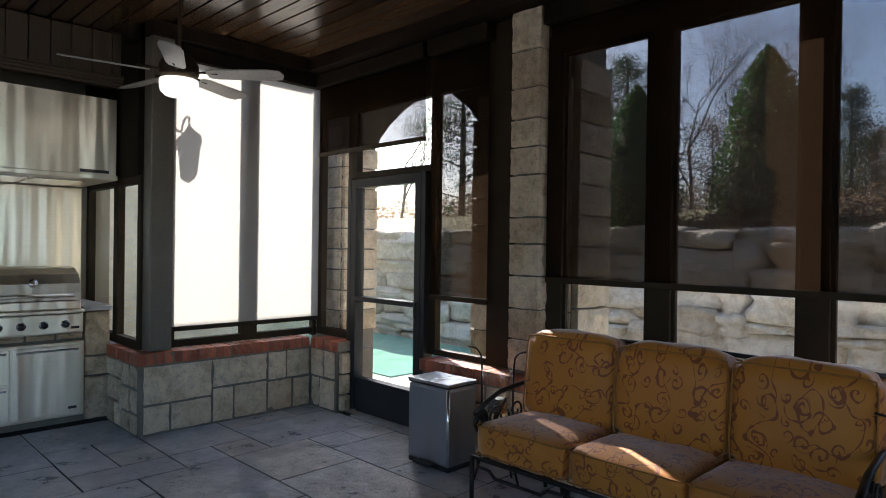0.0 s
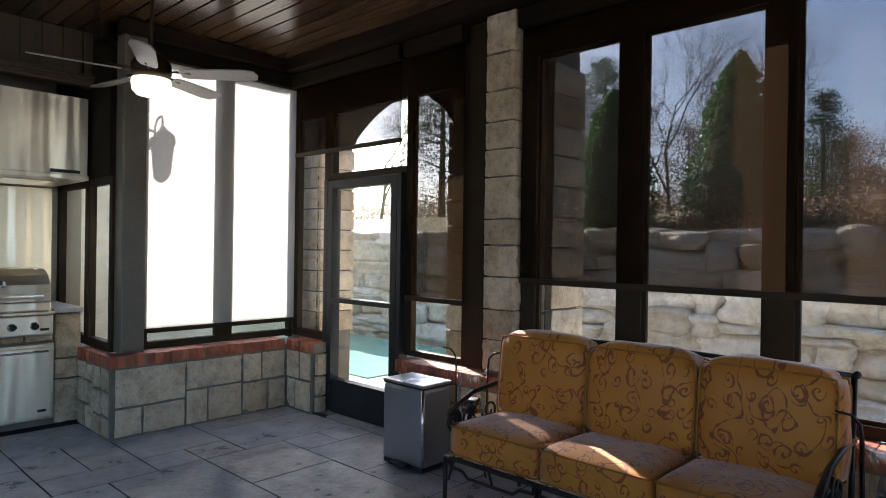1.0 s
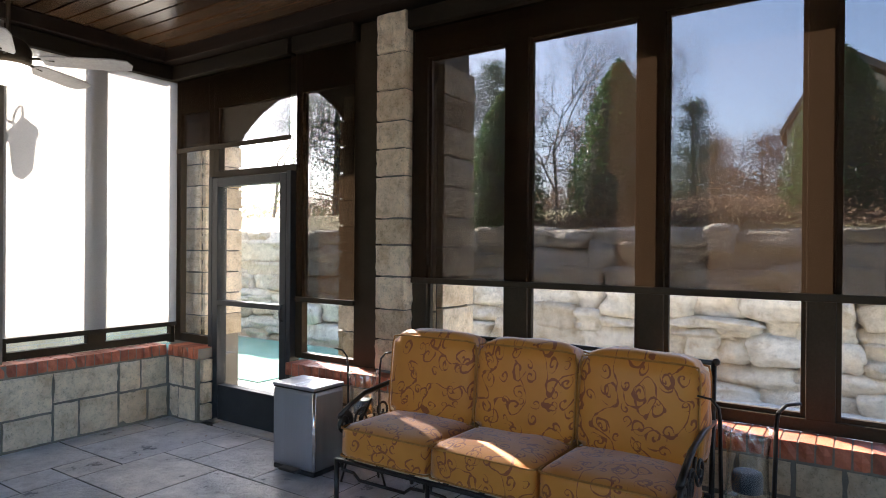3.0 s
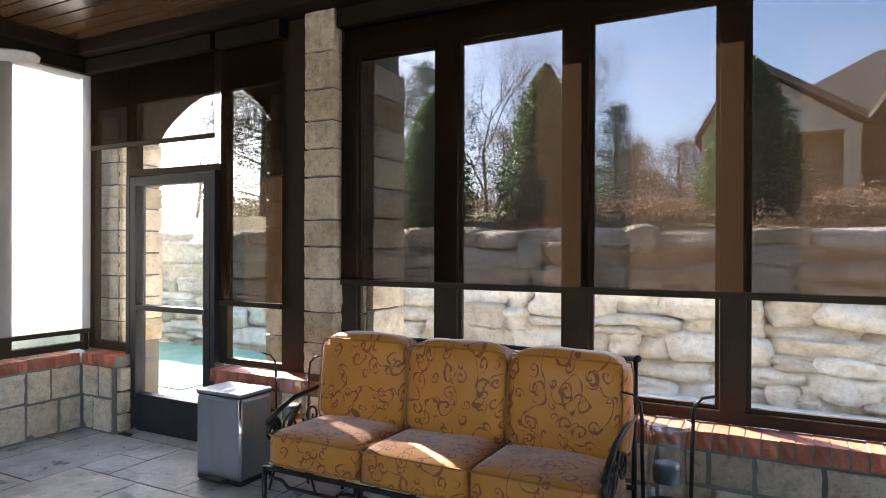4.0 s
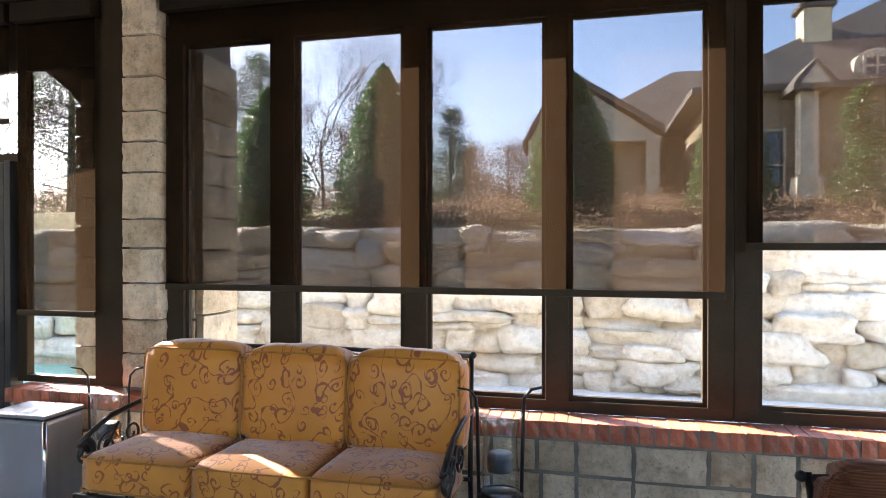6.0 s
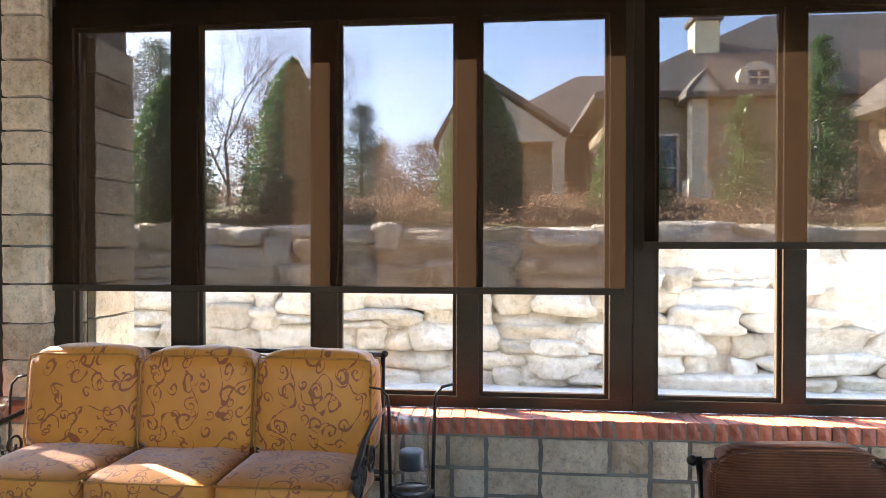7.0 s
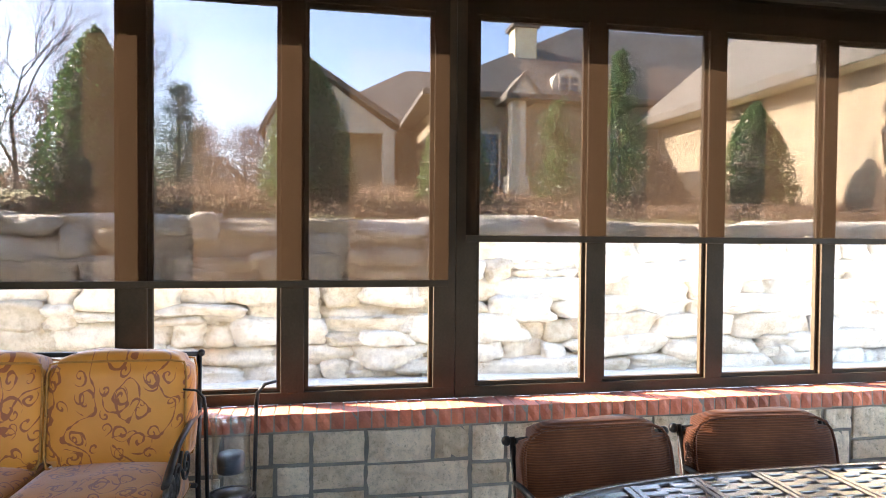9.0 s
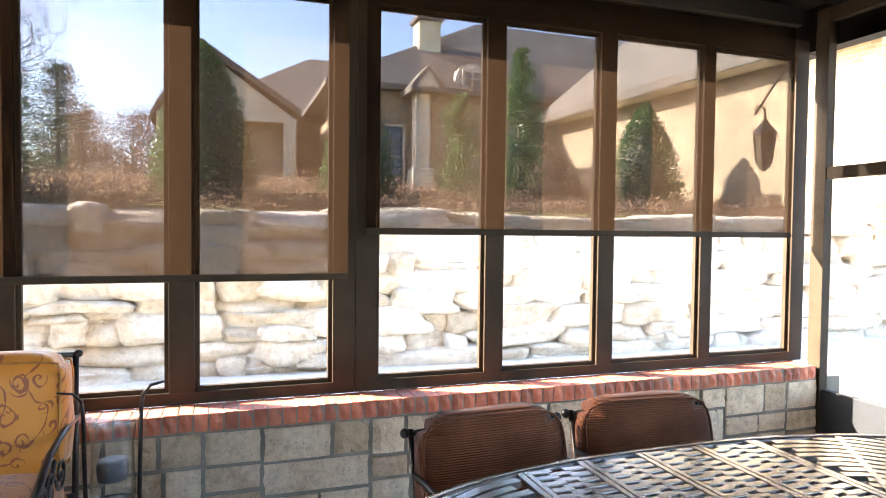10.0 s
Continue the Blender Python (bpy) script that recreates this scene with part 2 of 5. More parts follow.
def tube(bm, pts, radius, sides=8, closed_ends=True, flat=1.0):
    """A swept round (or flattened) bar along points; radius may be a list."""
    pts = [Vector(p) for p in pts]
    rad = radius if isinstance(radius, (list, tuple)) else [radius] * len(pts)
    rings, side = [], None
    for i, p in enumerate(pts):
        d = (pts[min(i + 1, len(pts) - 1)] - pts[max(i - 1, 0)]).normalized()
        if side is None:
            side = d.orthogonal().normalized()
        side = (side - d * side.dot(d)).normalized()
        up = d.cross(side)
        rings.append([bm.verts.new(p + rad[i] * (math.cos(a) * side + flat * math.sin(a) * up)) for a in [2 * math.pi * k / sides for k in range(sides)]])
    for a, b in zip(rings, rings[1:]):
        for k in range(sides):
            bm.faces.new((a[k], a[(k + 1) % sides], b[(k + 1) % sides], b[k]))
    if closed_ends:
        bm.faces.new(list(reversed(rings[0])))
        bm.faces.new(rings[-1])
    return bm


def lathe(bm, profile, centre=(0, 0), sides=24):
    rings = [[bm.verts.new((centre[0] + r * math.cos(2 * math.pi * k / sides), centre[1] + r * math.sin(2 * math.pi * k / sides), z)) for k in range(sides)] for r, z in profile]
    for a, b in zip(rings, rings[1:]):
        for k in range(sides):
            bm.faces.new((a[k], a[(k + 1) % sides], b[(k + 1) % sides], b[k]))
    return bm


def cushion(w, d, h, puff=0.04, soft=0.35, n=10, seed=0, corner=0):
    """A stuffed cushion: a rounded box with bulging faces and a slightly uneven skin, centred on its base."""
    bm = bmesh.new()
    bmesh.ops.create_cube(bm, size=2.0)
    bmesh.ops.subdivide_edges(bm, edges=bm.edges[:], cuts=n, use_grid_fill=True)
    for v in bm.verts:
        x, y, z = v.co
        px, py, pz = ((1 - abs(c) ** 4) for c in (x, y, z))
        r = 1 - soft * 0.12 * (abs(x) ** 14 * abs(y) ** 14 + abs(y) ** 14 * abs(z) ** 14 + abs(x) ** 14 * abs(z) ** 14)
        wob = noise.noise(Vector((x * 1.7 + seed * 9.1, y * 1.7, z * 1.7))) * 0.014
        if corner:
            f = max(abs(y), abs(z)) / max((abs(y) ** corner + abs(z) ** corner) ** (1 / corner), 1e-6)
            y, z = y * f, z * f
        k = Vector((x * r * w / 2, y * r * d / 2, z * r * h / 2))
        if abs(v.co.z) > 0.98:
            k.z += math.copysign(puff * px * py, z) + wob * px * py
        if abs(v.co.x) > 0.98:
            k.x += math.copysign(puff * 0.35 * py * pz, x)
        if abs(v.co.y) > 0.98:
            k.y += math.copysign(puff * 0.35 * px * pz, y) + wob * px * pz
        v.co = k + Vector((0, 0, h / 2))
    return bm


def rounded_loop(x, half, h, corner, steps=48):
    """Closed loop round the front of a cushion whose corners follow the same rounding."""
    pts = []
    for k in range(steps + 1):
        a = 2 * math.pi * k / steps
        c, n = math.cos(a), math.sin(a)
        r = 1 / (abs(c) ** corner + abs(n) ** corner) ** (1 / corner)
        pts.append((x, half * r * c, h / 2 + h / 2 * r * n))
    return pts


def piping(w, d, z, r=0.006, inset=0.0):
    a, b = w / 2 - inset, d / 2 - inset
    pts = []
    for cx, cy, s in ((a, b, 0), (-a, b, 90), (-a, -b, 180), (a, -b, 270)):
        for k in range(4):
            an = radians(s + 30 * k)
            pts.append((cx - math.copysign(0.03, cx) + 0.03 * math.cos(an), cy - math.copysign(0.03, cy) + 0.03 * math.sin(an), z))
    pts.append(pts[0])
    return tube(bmesh.new(), pts, r, 6)


# unit stones and bricks, shared by all pieces
def unit_block(seed, rough, cuts=2, inset=0.06):
    """A block within -0.5..0.5 whose room side (-x) is hewn and worn at its rim."""
    rnd = random.Random(seed)
    bm = bmesh.new()
    n = cuts + 2
    grid = []
    for i in range(n):
        row = []
        for j in range(n):
            u, v = i / (n - 1) - 0.5, j / (n - 1) - 0.5
            rim = i in (0, n - 1) or j in (0, n - 1)
            x = -0.5 + (inset * (1.0 + rnd.random()) if rim else rough * (rnd.random() - 0.5))
            jit = 0.022
            row.append(bm.verts.new((x, u + rnd.uniform(-jit, jit) * (0.6 if rim else 1), v + rnd.uniform(-jit, jit) * (0.6 if rim else 1))))
        grid.append(row)
    for i in range(n - 1):
        for j in range(n - 1):
            bm.faces.new((grid[i][j], grid[i][j + 1], grid[i + 1][j + 1], grid[i + 1][j]))
    rim = [grid[i][0] for i in range(n)] + [grid[n - 1][j] for j in range(1, n)] + [grid[i][n - 1] for i in range(n - 2, -1, -1)] + [grid[0][j] for j in range(n - 2, 0, -1)]
    back = [bm.verts.new((0.5, v.co.y, v.co.z)) for v in rim]
    for k in range(len(rim)):
        bm.faces.new((rim[k], rim[(k + 1) % len(rim)], back[(k + 1) % len(rim)], back[k]))
    bmesh.ops.recalc_face_normals(bm, faces=bm.faces[:])
    return bm


def mesh_of(name, bm, mat, smooth=False):
    me = bpy.data.meshes.new(name)
    bm.normal_update()
    bm.to_mesh(me)
    bm.free()
    me.materials.append(mat)
    for p in me.polygons:
        p.use_smooth = smooth
    return me


STONES = [mesh_of("stone", unit_block(k, 0.34, 3, 0.11), M_STONE) for k in range(8)]
BRICKS = [mesh_of("brick", unit_block(20 + k, 0.05, 1, 0.03), M_BRICK) for k in range(4)]


def piece(name, me, parent, centre, size, turn=0.0):
    ob = new(name, me)
    ob.parent = parent
    ob.matrix_basis = Matrix.LocRotScale(centre, Euler((0, 0, radians(turn))), size)
    return ob


def ashlar(rnd, length, height, rows):
    """Cells (u0, u1, v0, v1) of roughly coursed stones, some of them two courses high."""
    h = height / rows
    cells, u = [], 0.0

    def split(a, b, v0, v1):
        if b - a > 0.30 and rnd.random() < 0.75:
            c = a + (b - a) * rnd.uniform(0.36, 0.64)
            cells.append((a, c, v0, v1))
            cells.append((c, b, v0, v1))
        else:
            cells.append((a, b, v0, v1))
    while u < length - 0.01:
        w = rnd.uniform(0.24, 0.58)
        if length - u - w < 0.2:
            w = length - u
        r = 0
        while r < rows:
            tall = r + 2 <= rows and w < 0.42 and rnd.random() < 0.34
            n = 2 if tall else 1
            lift = rnd.uniform(-0.04, 0.04) if 0 < r + n < rows else 0.0
            v1 = (r + n) * h + lift
            v0 = r * h if r == 0 else last
            if tall:
                cells.append((u, u + w, v0, v1))
            else:
                split(u, u + w, v0, v1)
            last = v1
            r += n
        u += w
    return cells


def stone_face(parent, rnd, origin, along, length, z0, z1, rows, out_turn, depth=0.075, joint=0.021):
    """Stones as parts on a wall face; out_turn turns the block's -x side to the outside of the face."""
    for a, b, v0, v1 in ashlar(rnd, length, z1 - z0, rows):
        c = Vector(origin) + Vector(along) * ((a + b) / 2)
        jitter = rnd.uniform(-0.006, 0.010)
        o = Matrix.Rotation(radians(out_turn), 3, "Z") @ Vector((-1, 0, 0))
        c = c + o * jitter
        piece("stone", rnd.choice(STONES), parent, (c.x, c.y, (z0 + (v0 + v1) / 2)), (depth, b - a - joint, v1 - v0 - joint), out_turn)


def coping(parent, rnd, start, along, length, z0, z1, depth, out_turn, pitch=0.068):
    n = max(1, round(length / pitch))
    p = length / n
    o = Matrix.Rotation(radians(out_turn), 3, "Z") @ Vector((-1, 0, 0))
    for k in range(n):
        c = Vector(start) + Vector(along) * (p * (k + 0.5)) - o * (depth / 2) + o * rnd.uniform(-0.002, 0.003)
        piece("brick", rnd.choice(BRICKS), parent, (c.x, c.y, (z0 + z1) / 2 + rnd.uniform(-0.002, 0.002)), (depth, p - 0.008, z1 - z0), out_turn + rnd.uniform(-0.3, 0.3))

# ---- the porch ----
W, CEIL = 3.70, 3.14
N_LEDGE, N_WIN, S_WALL = 5.38, 5.58, -3.45
HEAD, SILL = 2.705, 0.672
LEDGE = 0.61
rnd = random.Random(4)

ground = link("ground", boxed(-60, 7.6, -80, 120, -0.35, -0.06), M_PAVE)
tagged(ground, "pale concrete pool deck round the porch", "ground", kind="structure")

floor = link("floor", boxed(-3.2, 3.62, -3.6, 6.95, -0.12, -0.012), M_GROUT)
tagged(floor, "slate-grey stamped pavers with dark joints on the porch", "floor", kind="structure")

ceiling_bm = bmesh.new()
x = -3.2
while x < 3.7:
    box(ceiling_bm, x, min(x + 0.121, 3.72), -6.4, 6.95 if x < 2.15 else 5.6, CEIL, CEIL + 0.02)
    x += 0.14
ceiling = link("ceiling", ceiling_bm, M_CEIL)
tagged(ceiling, "dark stained tongue-and-groove plank ceiling", "ceiling", kind="structure")
batten = box(boxed(-3.2, 3.9, -6.4, 5.6, CEIL + 0.03, CEIL + 0.06), -3.2, 2.3, 5.6, 6.95, CEIL + 0.03, CEIL + 0.06)
part("ceiling_backing", batten, M_DARKWALL, ceiling)
roof = link("roof_deck", boxed(-4.5, 3.95, -6.5, 5.95, CEIL + 0.3, CEIL + 0.42), M_DARKWALL)
tagged(roof, "dark roof deck over the porch", "roof", kind="structure")

for name, b in (("trim_east", (3.50, 3.69, -3.4, 5.5, 3.03, CEIL - 0.003)), ("trim_north", (2.1, 3.49, 5.42, 5.57, 3.03, CEIL - 0.003)), ("trim_south", (-3.1, 3.49, -3.44, -3.30, 3.00, CEIL - 0.003))):
    t = link(name, boxed(*b, 0.006), M_BEAM)
    tagged(t, "dark stained wooden beam under the ceiling edge", "beam", kind="structure")

# plain walls that close the porch behind the camera; west gap added for sky fill
for name, b in (("wall_west", (-3.4, -3.2, -3.6, 7.0, -0.1, 0.6)), ("wall_west_top", (-3.4, -3.2, -3.6, 7.0, 2.8, 3.3)), ("wall_west_end", (-3.4, -3.2, 5.2, 7.0, 0.6, 2.8)), ("wall_west_south", (-3.4, -3.2, -3.6, 0.6, 0.6, 2.8)), ("wall_north", (-3.2, 2.30, 6.95, 7.1, -0.1, 3.3)), ("wall_alcove_west", (-0.6, -0.45, 5.4, 6.95, 0, 3.14))):
    w = link(name, boxed(*b), M_HOUSE)
    tagged(w, "plain pale rendered house wall", "wall", kind="structure")


def low_wall(name, x0, x1, y0, y1, label):
    w = link(name, boxed(x0, x1, y0, y1, -0.05, LEDGE - 0.085), M_MORTAR)
    return tagged(w, label, "low wall", kind="structure")


STONE_LABEL = "low limestone ashlar wall with a red brick coping"
wall_east = low_wall("wall_east_low", 3.527, 3.92, -3.6, 3.89, STONE_LABEL)
wall_pier = low_wall("wall_door_pier", 3.527, 3.92, 5.005, 5.72, STONE_LABEL)
wall_n = low_wall("wall_north_low", 2.027, 3.526, 5.397, 5.80, STONE_LABEL)
wall_alc = low_wall("wall_alcove_low", 2.06, 2.34, 5.80, 6.95, STONE_LABEL)
pillar = link("wall_pillar", boxed(3.64, 4.2, 2.96, 3.15, LEDGE, CEIL), M_MORTAR)
tagged(pillar, "limestone block pillar between door and windows", "pillar", kind="structure")

# upper wall and headers above the window frames
for name, b in (("wall_header_east", (3.72, 3.86, -3.6, 5.72, HEAD + 0.04, CEIL + 0.3)), ("wall_header_north", (2.0, 3.70, 5.62, 5.76, 3.0, CEIL + 0.3)), ("wall_header_south", (-3.2, 3.9, S_WALL - 0.12, S_WALL, 2.75, CEIL + 0.3)), ("wall_alcove_upper", (2.08, 2.30, 5.62, 6.95, 1.97, CEIL + 0.3))):
    w = link(name, boxed(*b), M_DARKWALL)
    tagged(w, "dark stained panel above the window frames", "wall", kind="structure")


def window(name, label):
    w = empty(name, label, "window", kind="structure")
    return w


def bar(parent, x0, x1, y0, y1, z0, z1, name="window_frame", mat=None, bevel=0.004):
    return part(name, boxed(x0, x1, y0, y1, z0, z1, bevel), mat or M_FRAME, parent)


def pane(parent, x0, x1, y0, y1, z0, z1):
    p = part("pane", boxed(x0, x1, y0, y1, z0, z1), M_GLASS, parent)
    p.visible_shadow = False
    return p


def east_bank(name, label, posts, openings):
    w = window(name, label)
    a, b = posts[0][0], posts[-1][1]
    bar(w, W, W + 0.07, b, a, LEDGE, SILL, "window_sill")
    bar(w, W, W + 0.07, b, a, HEAD, HEAD + 0.12)
    for y0, y1 in posts:
        bar(w, W - 0.002, W + 0.06, y0, y1, SILL - 0.002, HEAD + 0.002, "mullion")
    for y0, y1 in openings:
        # sash rim and its glass
        for q in ((y0, y0 - 0.022, SILL, HEAD), (y1 + 0.022, y1, SILL, HEAD)):
            bar(w, W + 0.02, W + 0.05, q[1], q[0], q[2], q[3], "sash", M_FRAME, 0.002)
        for z0, z1 in ((SILL, SILL + 0.022), (HEAD - 0.022, HEAD)):
            bar(w, W + 0.02, W + 0.05, y1 + 0.022, y0 - 0.022, z0, z1, "sash", M_FRAME, 0.002)
        pane(w, W + 0.033, W + 0.037, y1 + 0.02, y0 - 0.02, SILL + 0.02, HEAD - 0.02)
    return w


P1 = [(2.94, 2.82), (2.235, 2.09), (1.435, 1.30), (0.65, 0.53), (-0.155, -0.275)]
east_bank("window_1", "bank of four tall bronze-framed windows over the low wall", P1, [(a[1], b[0]) for a, b in zip(P1, P1[1:])])
P2 = [(-0.277, -0.39), (-1.03, -1.135), (-1.78, -1.885), (-2.55, -2.64), (-3.325, -3.44)]
east_bank("window_2", "bank of four tall bronze-framed windows beside the corner", P2, [(a[1], b[0]) for a, b in zip(P2, P2[1:])])

# window beside the door, and the narrow one in the corner
w3 = window("window_3", "narrow bronze-framed sidelight beside the screen door")
for b in ((W, W + 0.06, 4.04, 3.97, LEDGE, 3.03), (W, W + 0.06, 3.45, 3.15, LEDGE, 3.03), (W, W + 0.06, 3.97, 3.45, LEDGE, 0.655), (W, W + 0.06, 3.97, 3.45, 2.62, 3.03)):
    bar(w3, b[0], b[1], b[3], b[2], b[4], b[5])
pane(w3, W + 0.03, W + 0.034, 3.45, 3.97, 0.655, 2.62)
w4 = window("window_4", "narrow corner window with a bronze frame")
for b in ((5.58, 5.50, LEDGE, 3.03), (5.10, 5.03, LEDGE, 3.03), (5.50, 5.10, LEDGE, 0.68), (5.50, 5.10, 2.62, 3.03)):
    bar(w4, W, W + 0.06, b[1], b[0], b[2], b[3])
pane(w4, W + 0.03, W + 0.034, 5.10, 5.50, 0.68, 2.62)

# transom over the door and the door itself
w5 = window("window_5", "transom window over the screen door")
for b in ((5.03, 4.04, 2.035, 2.09), (5.03, 4.04, 2.62, 3.03), (5.03, 4.97, 2.09, 2.62)):
    bar(w5, W, W + 0.06, b[1], b[0], b[2], b[3])
pane(w5, W + 0.03, W + 0.034, 4.04, 4.97, 2.09, 2.62)
door = empty("door_1", "closed dark metal screen door with a solid kick panel", "door", kind="structure")
for nm, b in (("door_jamb", (5.03, 4.985, 0.0, 2.035)), ("door_jamb", (4.085, 4.04, 0.0, 2.035)), ("stile", (4.98, 4.91, 0.03, 2.02)), ("stile", (4.16, 4.09, 0.03, 2.02)),
              ("rail", (4.91, 4.16, 1.95, 2.02)), ("rail", (4.91, 4.16, 0.965, 1.005)), ("kick_panel", (4.91, 4.16, 0.012, 0.30))):
    part(nm, boxed(W - (0.055 if nm != "kick_panel" else 0.045), W + 0.04, b[1], b[0], b[2], b[3], 0.004), M_DOOR, door)
for z0, z1 in ((0.30, 0.965), (1.005, 1.95)):
    pane(door, W - 0.02, W - 0.016, 4.16, 4.91, z0, z1)
handle = bmesh.new()
tube(handle, [(W - 0.035, 4.125, 0.88), (W - 0.075, 4.125, 0.89), (W - 0.08, 4.125, 0.95), (W - 0.075, 4.125, 1.00), (W - 0.035, 4.125, 1.01)], 0.010)
box(handle, W - 0.042, W - 0.031, 4.105, 4.145, 0.82, 0.93, 0.003)
part("door_handle", handle, M_BLACK, door)
for z in (0.25, 1.0, 1.8):
    part("hinge", boxed(W - 0.04, W - 0.02, 4.975, 4.995, z, z + 0.09, 0.003), M_BLACK, door)
threshold = link("door_threshold", boxed(3.56, 3.9, 4.04, 4.84, -0.05, 0.004), M_FLOOR)
tagged(threshold, "grey stone door threshold", "threshold", kind="structure")

# north window and the post at the alcove
w6 = window("window_6", "two-pane bronze-framed window over the low wall")
for b in ((2.30, 2.36, SILL - 0.08, 3.03), (2.935, 3.085, 0.668, 2.992), (3.66, 3.70, SILL - 0.08, 3.03)):
    bar(w6, b[0], b[1], N_WIN, N_WIN + 0.06, b[2], b[3])
for z0, z1 in ((LEDGE, 0.67), (2.99, 3.03)):
    bar(w6, 2.36, 3.66, N_WIN, N_WIN + 0.06, z0, z1)
for x0, x1 in ((2.36, 2.935), (3.085, 3.66)):
    pane(w6, x0, x1, N_WIN + 0.03, N_WIN + 0.034, 0.67, 2.99)
post = link("trim_post", boxed(2.12, 2.295, 5.47, 5.62, LEDGE, CEIL, 0.012), grainy("taupe_post_paint", (0.105, 0.092, 0.070), (0.15, 0.132, 0.104), 2, 0.4, 60, 0.1, 0.001))
tagged(post, "bronze painted square post at the alcove corner", "post", kind="structure")
w7 = window("window_7", "pair of narrow windows in the grill alcove")
for b in ((5.62, 5.68), (6.12, 6.22), (6.88, 6.95)):
    bar(w7, 2.10, 2.16, b[0], b[1], LEDGE, 1.97)
for z0, z1 in ((LEDGE, 0.68), (1.91, 1.97)):
    bar(w7, 2.101, 2.159, 5.68, 6.88, z0, z1)
for y0, y1 in ((5.68, 6.12), (6.22, 6.88)):
    pane(w7, 2.13, 2.134, y0, y1, 0.68, 1.91)

# south side: glazed screen panels
w8 = window("window_8", "tall glazed screen panels with a dark kick board")
for k in range(5):
    x1 = 3.60 - k * 1.36
    bar(w8, x1 - 0.10, x1, S_WALL, S_WALL + 0.07, 0.0, 2.99)
    if k < 4:
        bar(w8, x1 - 1.36, x1 - 0.10, S_WALL, S_WALL + 0.06, 1.86, 1.94)
        bar(w8, x1 - 1.36, x1 - 0.10, S_WALL, S_WALL + 0.06, 2.90, 2.99)
        bar(w8, x1 - 1.36, x1 - 0.10, S_WALL, S_WALL + 0.05, 0.0, 0.45, "kick_board", M_DOOR)
        pane(w8, x1 - 1.36, x1 - 0.10, S_WALL + 0.02, S_WALL + 0.024, 0.45, 1.86)
        pane(w8, x1 - 1.36, x1 - 0.10, S_WALL + 0.02, S_WALL + 0.024, 1.94, 2.90)


def roller_shade(name, label, a, b, z_hem, z_top, axis, at, into):
    """Roller shade hung flat: fabric with slight waves, hem bar, roller box. into: which way the room lies."""
    s = empty(name, label, "roller shade", "sun shades")
    bm = bmesh.new()
    nu, nv = 24, 12
    grid = []
    for i in range(nu + 1):
        row = []
        for j in range(nv + 1):
            u, v = a + (b - a) * i / nu, z_hem + (z_top - z_hem) * j / nv
            off = at + 0.003 * noise.noise(Vector((u * 3, v * 0.8, at)))
            row.append(bm.verts.new((off, u, v) if axis == "x" else (u, off, v)))
        grid.append(row)
    for i in range(nu):
        for j in range(nv):
            bm.faces.new((grid[i][j], grid[i + 1][j], grid[i + 1][j + 1], grid[i][j + 1]))
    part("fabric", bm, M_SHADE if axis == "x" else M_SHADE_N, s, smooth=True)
    lo, hi = min(a, b), max(a, b)
    if axis == "x":
        part("hem_bar", boxed(at - 0.012, at + 0.012, lo, hi, z_hem - 0.035, z_hem + 0.002, 0.006), M_FRAME, s)
        part("roller_box", boxed(at - 0.05, at + 0.045, lo - 0.01, hi + 0.01, z_top, z_top + 0.12, 0.008), M_DARKWALL, s)
    else:
        part("hem_bar", boxed(lo, hi, at - 0.012, at + 0.012, z_hem - 0.035, z_hem + 0.002, 0.006), M_FRAME, s)
        part("roller_box", boxed(lo - 0.01, hi + 0.01, at - 0.05, at + 0.045, z_top, z_top + 0.12, 0.008), M_DARKWALL, s)
    return s


SH = "brown woven sun-screen roller shade, half lowered"
roller_shade("roller_shade", SH + " over four windows", 2.90, -0.225, 1.26, 2.88, "x", 3.645, -1)
roller_shade("roller_shade", SH + " beside the corner", -0.32, -3.25, 1.50, 2.88, "x", 3.645, -1)
roller_shade("roller_shade", "dark woven roller shade lowered over the door's transom", 5.47, 4.045, 2.30, 2.90, "x", 3.645, -1)
roller_shade("roller_shade", "dark woven roller shade lowered over the narrow sidelight", 3.98, 3.40, 1.08, 2.90, "x", 3.645, -1)
roller_shade("roller_shade", "woven roller shade lowered over the two-pane window, sun glow in its colour", 2.30, 3.68, 0.78, 2.90, "y", 5.53, -1)

# posts of the unseen west bays, left open to brighten the room with sky
w9 = window("window_9", "row of unseen open bays added to let in sky light")
for k in range(4):
    bar(w9, -3.32, -3.24, 0.61 + k * 1.49, 0.73 + k * 1.49 - (0.02 if k == 3 else 0), 0.6, 2.8)

# board wall above the hood
boards = bmesh.new()
x = -0.45
while x < 2.08:
    box(boards, x, min(x + 0.135, 2.08), 6.02, 6.05, 2.80, CEIL - 0.004, 0.004)
    x += 0.145
box(boards, -0.45, 2.08, 6.05, 6.10, 2.78, CEIL - 0.004)
wall_boards = link("wall_boards", boards, M_BOARD)
tagged(wall_boards, "dark vertical board wall above the grill hood", "wall", kind="structure")
crown = bmesh.new()
for k in range(4):
    box(crown, -0.45, 2.09, 6.0 - 0.018 * k, 6.10, 2.70 + 0.022 * k, 2.722 + 0.022 * k, 0.003)
tagged(link("trim_crown", crown, M_BOARD), "stepped dark wooden crown moulding over the hood", "moulding", kind="structure")

# ---- outside ----
lawn_bm = bmesh.new()
rows_ = []
